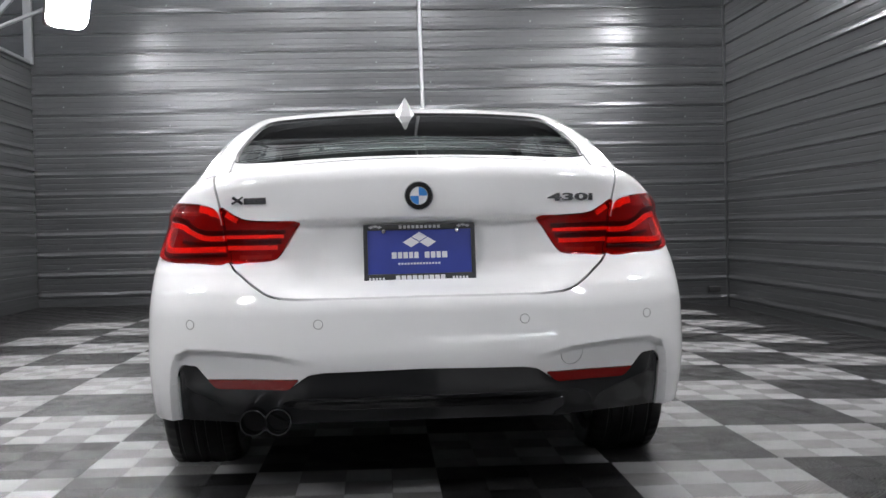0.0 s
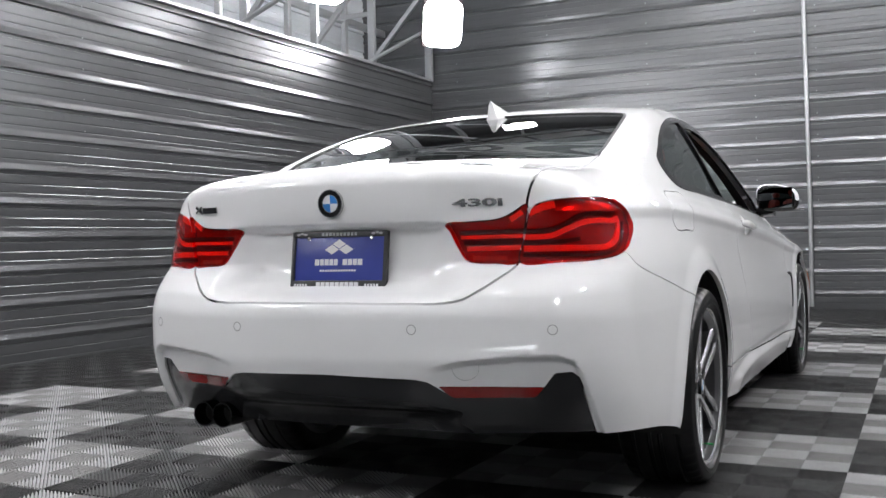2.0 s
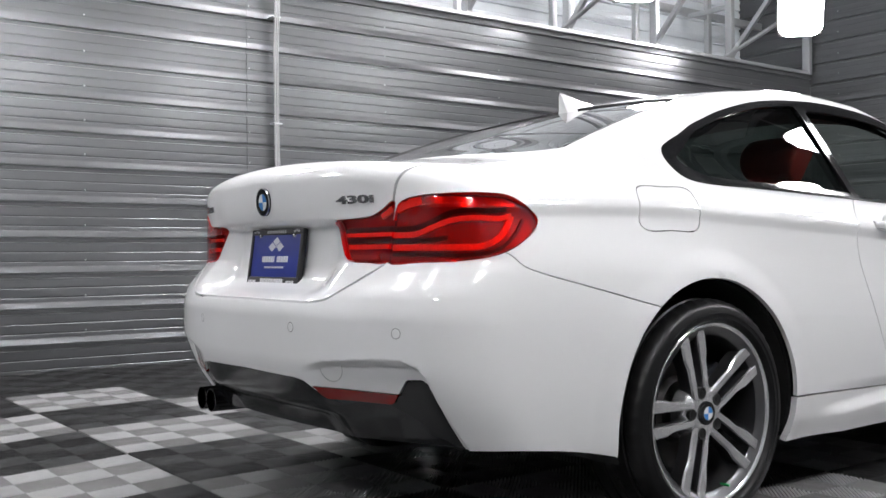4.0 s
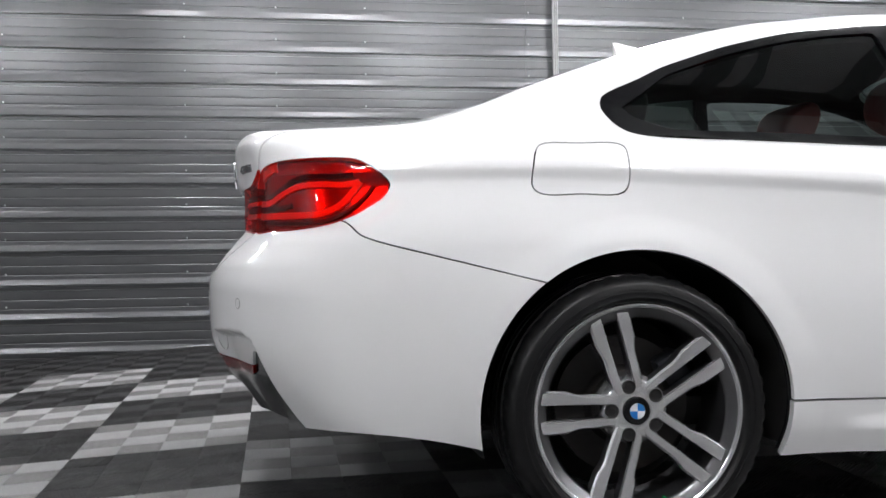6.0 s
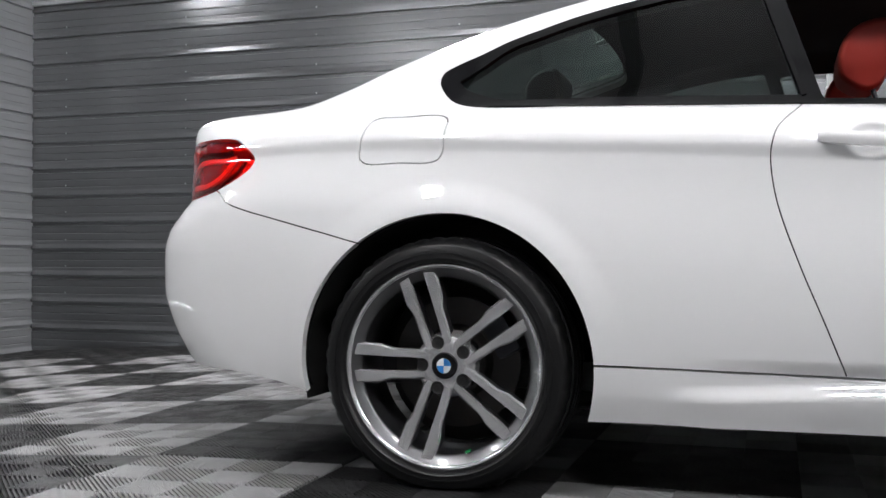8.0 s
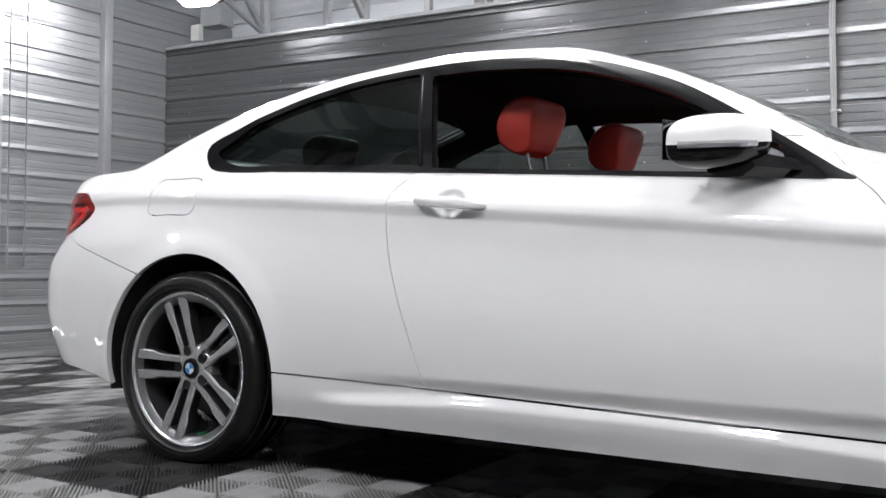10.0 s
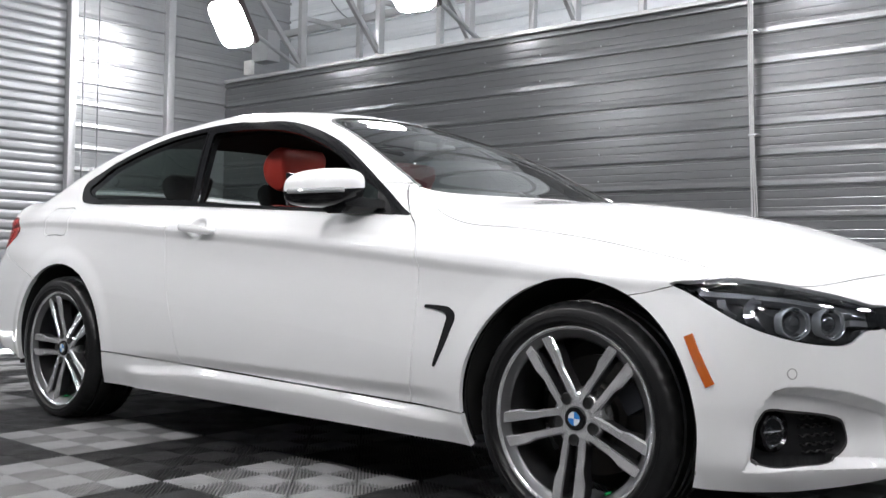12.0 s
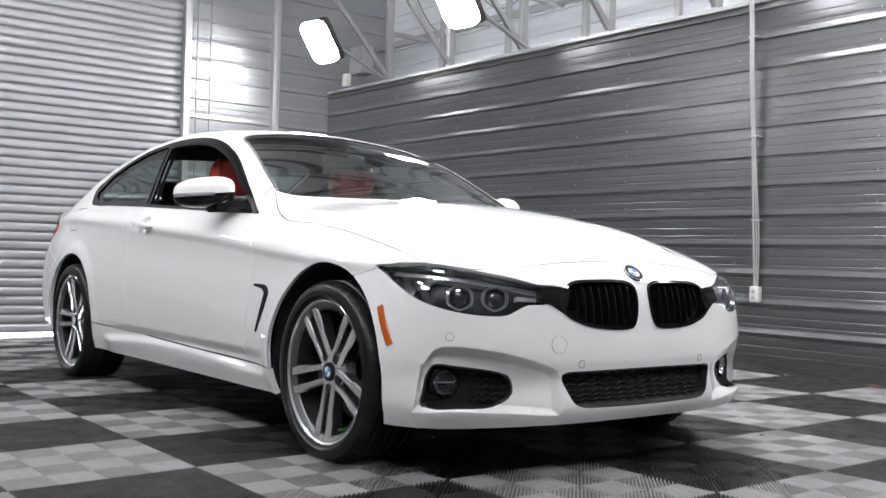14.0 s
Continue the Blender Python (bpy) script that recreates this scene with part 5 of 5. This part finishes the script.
    bm = lathe(bmesh.new(), [(.080, .034), (.092, .0335), (.095, .031), (.0955, .0005)], 40)
    out["hub_cap"] = (bm, GLOSS_BLACK)
    bm = lathe(bmesh.new(), [(.0945, .0205), (.0962, .0198), (.0962, .0190), (.0945, .0185)], 32)
    out["cap_ring"] = (bm, CHROME)
    for k, nm in ((0, "cap_quarter"), (1, "cap_quarter_b")):
        bm = bmesh.new()
        bm.faces.new([bm.verts.new(v) for v in [(.0960, 0, 0)] + [(.0960, .0188*math.cos(math.pi/2*i/8), .0188*math.sin(math.pi/2*i/8)) for i in range(9)]])
        out[nm] = (bm, BADGE_BLUE if k else BADGE_WHITE)
    made = {}
    for k, (bm, mt) in out.items():
        ob = part(k, bm, mt)
        made[k] = ob.data
        bpy.data.objects.remove(ob)
    return made


WM = wheel_meshes()
for (x, y), phase in zip(((.752, 0), (.747, 2.81), (-.752, 0), (-.747, 2.81)), (35.5, 50, 10, 70)):
    base = Matrix.Translation((x, y, .33)) @ Matrix.Rotation(0 if x > 0 else math.pi, 4, 'Z')
    wheel = shared("wheel", WM["barrel"], base, car)
    wheel["label"] = "grey alloy wheel with five twin spokes"
    shared("tyre", WM["tyre"], Matrix(), wheel)["label"] = "black low-profile tyre"
    shared("brake_disc", WM["brake_disc"], Matrix(), wheel)
    shared("brake_shield", WM["brake_shield"], Matrix(), wheel)
    shared("rim", WM["rim"], Matrix(), wheel)
    shared("rim_edge", WM["rim_edge"], Matrix(), wheel)["label"] = "bright machined rim edge"
    shared("hub", WM["hub"], Matrix(), wheel)
    shared("caliper", WM["caliper"], Matrix.Rotation(radians(-60), 4, 'X'), wheel)
    for k in range(5):
        spin = Matrix.Rotation(radians(phase + 72*k), 4, 'X')
        shared("spoke", WM["spoke"], spin, wheel)
        shared("spoke", WM["spoke_b"], spin, wheel)
        shared("lug_bolt", WM["lug_bolt"], spin @ Matrix.Translation((0, .060, 0)), wheel)
    shared("valve", WM["valve"], Matrix.Rotation(radians(phase + 72*3 + 36), 4, 'X') @ Matrix.Translation((.085, .222, 0)), wheel)
    shared("hub_cap", WM["hub_cap"], Matrix(), wheel)
    shared("cap_ring", WM["cap_ring"], Matrix(), wheel)
    for k in range(4):
        shared("cap_quarter", WM["cap_quarter" if k % 2 else "cap_quarter_b"], Matrix.Rotation(math.pi/2*k, 4, 'X'), wheel)


# ---- inside the car ----
def seat(x, y, rear=False):
    """Cushion, backrest and headrest in red leather with dark sides."""
    s = part("seat", block(bmesh.new(), -.24, .24, -.02, .46, .0, .15, .05), RED_LEATHER, car, "red leather seat")
    s.matrix_basis = Matrix.Translation((x, y, .34))
    lean = Matrix.Translation((0, .0, .10)) @ Matrix.Rotation(radians(-14 if not rear else -24), 4, 'X').inverted()
    h = .56 if not rear else .58
    b = bmesh.new()
    block(b, -.18, .18, -.06, .05, 0, h, .045, lean)
    part("backrest", b, RED_LEATHER, s)
    if not rear:
        for e in (-1, 1):
            b = bmesh.new()
            block(b, .15*e-.05, .15*e+.05+.02*e, -.07, .085, .05, h*.9, .045, lean)
            part("bolster", b, RED_LEATHER, s)
        b = bmesh.new()
        block(b, -.20, .20, -.09, -.05, .05, h-.04, .02, lean)
        part("seat_back_shell", b, BLACK_LEATHER, s, "black seat back")
    for e in (-.06, .06):
        part("headrest_post", tube(bmesh.new(), [lean @ Vector((e, 0, h-.03)), lean @ Vector((e, .0, h+.1))], .007, 8), CHROME_DARK, s)
    b = bmesh.new()
    k = h + .055
    w = .125
    prof = [(-.050, .036), (-.015, .014), (.025, .022), (.058, .075), (.090, .140), (.086, .172), (.045, .188), (-.01, .180), (-.052, .145), (-.074, .075)]
    if rear:
        prof = [(a*.8, c*.72) for a, c in prof]
    rows = []
    for e, f in ((-w, .80), (-w*.96, .90), (-w*.86, .98), (-w*.6, 1), (w*.6, 1), (w*.86, .98), (w*.96, .90), (w, .80)):
        rows.append([b.verts.new(lean @ Vector((e*(.72 + .28*min(1, max(0, (c-.01)/.12))), a*f, k + .075 + (c-.075)*f))) for a, c in rounded(prof, 3)])
    for r0, r1 in zip(rows, rows[1:]):
        for j in range(len(r0)):
            b.faces.new((r0[j], r0[(j+1) % len(r0)], r1[(j+1) % len(r0)], r1[j]))
    b.faces.new(rows[0]), b.faces.new(rows[-1])
    part("headrest", b, BLACK_LEATHER if rear else RED_LEATHER, s, "black headrest" if rear else "red headrest")
    return s


seat(.36, 1.20)
seat(-.36, 1.20)
seat(.29, .44, True)
seat(-.29, .44, True)
bm = block(bmesh.new(), -.62, .62, -.42, .16, .93, .985, .02)
part("parcel_shelf", bm, BLACK_LEATHER, car, "black parcel shelf")
bm = block(bmesh.new(), -.70, .70, -.30, 2.05, .26, .34, .02)
part("cabin_floor", bm, BLACK_LEATHER, car)
bm = bmesh.new()
block(bm, -.68, .68, 1.78, 2.12, .55, .90, .05)
block(bm, -.58, -.18, 1.74, 1.95, .84, .955, .04)
part("dashboard", bm, BLACK_LEATHER, car, "black dashboard")
bm = block(bmesh.new(), -.11, .11, .9, 1.85, .34, .60, .04)
part("centre_console", bm, BLACK_LEATHER, car)
for s in (-1, 1):
    b = block(bmesh.new(), .70, .76, .80, 2.1, .40, .925, .02)
    part("door_card", b if s > 0 else flipped(b), BLACK_LEATHER, car, "black door lining")
ring = Matrix.Translation((-.37, 1.60, .90)) @ Matrix.Rotation(radians(66), 4, 'X')
bm = tube(bmesh.new(), [ring @ Vector((.185*math.cos(a), .185*math.sin(a), 0)) for a in np.linspace(0, 2*math.pi, 32, endpoint=False)], .014, 8, True)
wheel_in = part("steering_wheel", bm, BLACK_LEATHER, car, "black steering wheel")
bm = bmesh.new()
block(bm, -.17, .17, -.02, .02, -.012, .012, .006, ring)
block(bm, -.06, .06, -.16, .05, -.014, .016, .012, ring)
part("steering_hub", bm, BLACK_LEATHER, wheel_in)
bm = block(bmesh.new(), -.12, .12, 1.50, 1.535, 1.205, 1.265, .014)
tube(bm, [(0, 1.53, 1.24), (0, 1.57, 1.28)], .012, 8)
part("rear_view_mirror", bm, SATIN_BLACK, car, "black rear-view mirror")


# ---- floor tiles, last ----
SUB, TILE = .1525, .61
X0, Y0 = .06, -1.575
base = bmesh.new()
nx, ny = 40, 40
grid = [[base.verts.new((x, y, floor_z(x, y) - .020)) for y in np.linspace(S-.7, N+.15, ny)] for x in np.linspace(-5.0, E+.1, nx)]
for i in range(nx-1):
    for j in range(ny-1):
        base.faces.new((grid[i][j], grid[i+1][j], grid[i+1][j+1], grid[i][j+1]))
# slab under the open tiles, with the gap shade in its colour
floor = part("floor", base, CONCRETE_SHADED, None)
tagged(floor, "floor of light and dark grey ribbed plastic tiles in a chequer pattern", "floor", "", "structure")


def clipped(outline, a, b, c):
    """The part of a flat outline where a*x + b*y is at least c."""
    out = []
    for (x0, y0), (x1, y1) in zip(outline, outline[1:] + outline[:1]):
        d0, d1 = a*x0 + b*y0 - c, a*x1 + b*y1 - c
        if d0 >= 0:
            out.append((x0, y0))
        if d0*d1 < 0:
            k = d0/(d0-d1)
            out.append((x0 + (x1-x0)*k, y0 + (y1-y0)*k))
    return out


def tile_mesh(name, *mats):
    """One open tile: squares of diagonal ribs whose direction changes from square to square, on a lower web."""
    verts, faces, slots = [], [], []
    n = 9

    def bar(corners, top, low=None):
        k, c = len(verts), len(corners)
        verts.extend((*p, top) for p in corners)
        faces.append(tuple(range(k, k+c)))
        if low is not None:
            verts.extend((*p, low) for p in corners)
            faces.extend((k+i, k+c+i, k+c+(i+1) % c, k+(i+1) % c) for i in range(c))

    for i in range(4):
        for j in range(4):
            a, b = i*SUB - TILE/2, j*SUB - TILE/2
            g = .0006
            square = [(a+g, b+g), (a+SUB-g, b+g), (a+SUB-g, b+SUB-g), (a+g, b+SUB-g)]
            way = -1 if (i+j) % 2 == 0 else 1
            for sign, count, width, top, low in ((way, n, .51, 0, -.014), (-way, 5, .30, -.009, None)):
                gap = SUB/count
                lo = a + sign*b + (-SUB if sign < 0 else 0)
                for r in range(2*count):
                    u = lo + (r+.22)*gap
                    strip = clipped(clipped(square, 1, sign, u), -1, -sign, -u-gap*width)
                    if len(strip) < 3:
                        continue
                    bar(strip, top, low)
                    if low is not None:
                        # a softly ridged top
                        mid = u + gap*width/2
                        for v in range(len(verts)-2*len(strip), len(verts)-len(strip)):
                            x, y, z = verts[v]
                            d = abs(x + sign*y - mid)/(gap*width/2)
                            verts[v] = (x, y, z - .0026*d*d)
                        ridge = clipped(clipped(strip, 1, sign, mid-gap*width*.22), -1, -sign, -mid-gap*width*.22)
                        if len(ridge) > 2:
                            bar(ridge, top+.0003)
            # shade on ribs of one direction is put in as a darker colour
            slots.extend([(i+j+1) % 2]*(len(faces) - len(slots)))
    me = bpy.data.meshes.new(name)
    me.from_pydata(verts, [], faces)
    for mat in mats:
        me.materials.append(mat)
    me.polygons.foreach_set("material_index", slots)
    return me


TILES = {0: tile_mesh("light_tile", LIGHT_TILE, LIGHT_TILE_SHADED), 1: tile_mesh("dark_tile", DARK_TILE, DARK_TILE_SHADED)}
rng = random.Random(11)
for i in range(-8, 8):
    for j in range(-8, 16):
        cx, cy = X0 + (i+.5)*TILE, Y0 + (j+.5)*TILE
        if not (W - .1 < cx < E + .1 and S - .35 < cy < N + .1):
            continue
        z = floor_z(cx, cy)
        gx, gy = (floor_z(cx+.3, cy)-floor_z(cx-.3, cy))/.6, (floor_z(cx, cy+.3)-floor_z(cx, cy-.3))/.6
        m = Matrix.Translation((cx, cy, z + rng.uniform(-.0008, .0008))) @ Euler((math.atan(gy), -math.atan(gx), 0)).to_matrix().to_4x4()
        if rng.random() < .5:
            m = m @ Matrix.Rotation(math.pi/2*2, 4, 'Z')
        border = not (-3.05 < cx < 3.15 and cy < 6.4)
        shared("tile", TILES[1 if border else (i+j) % 2], m, floor)
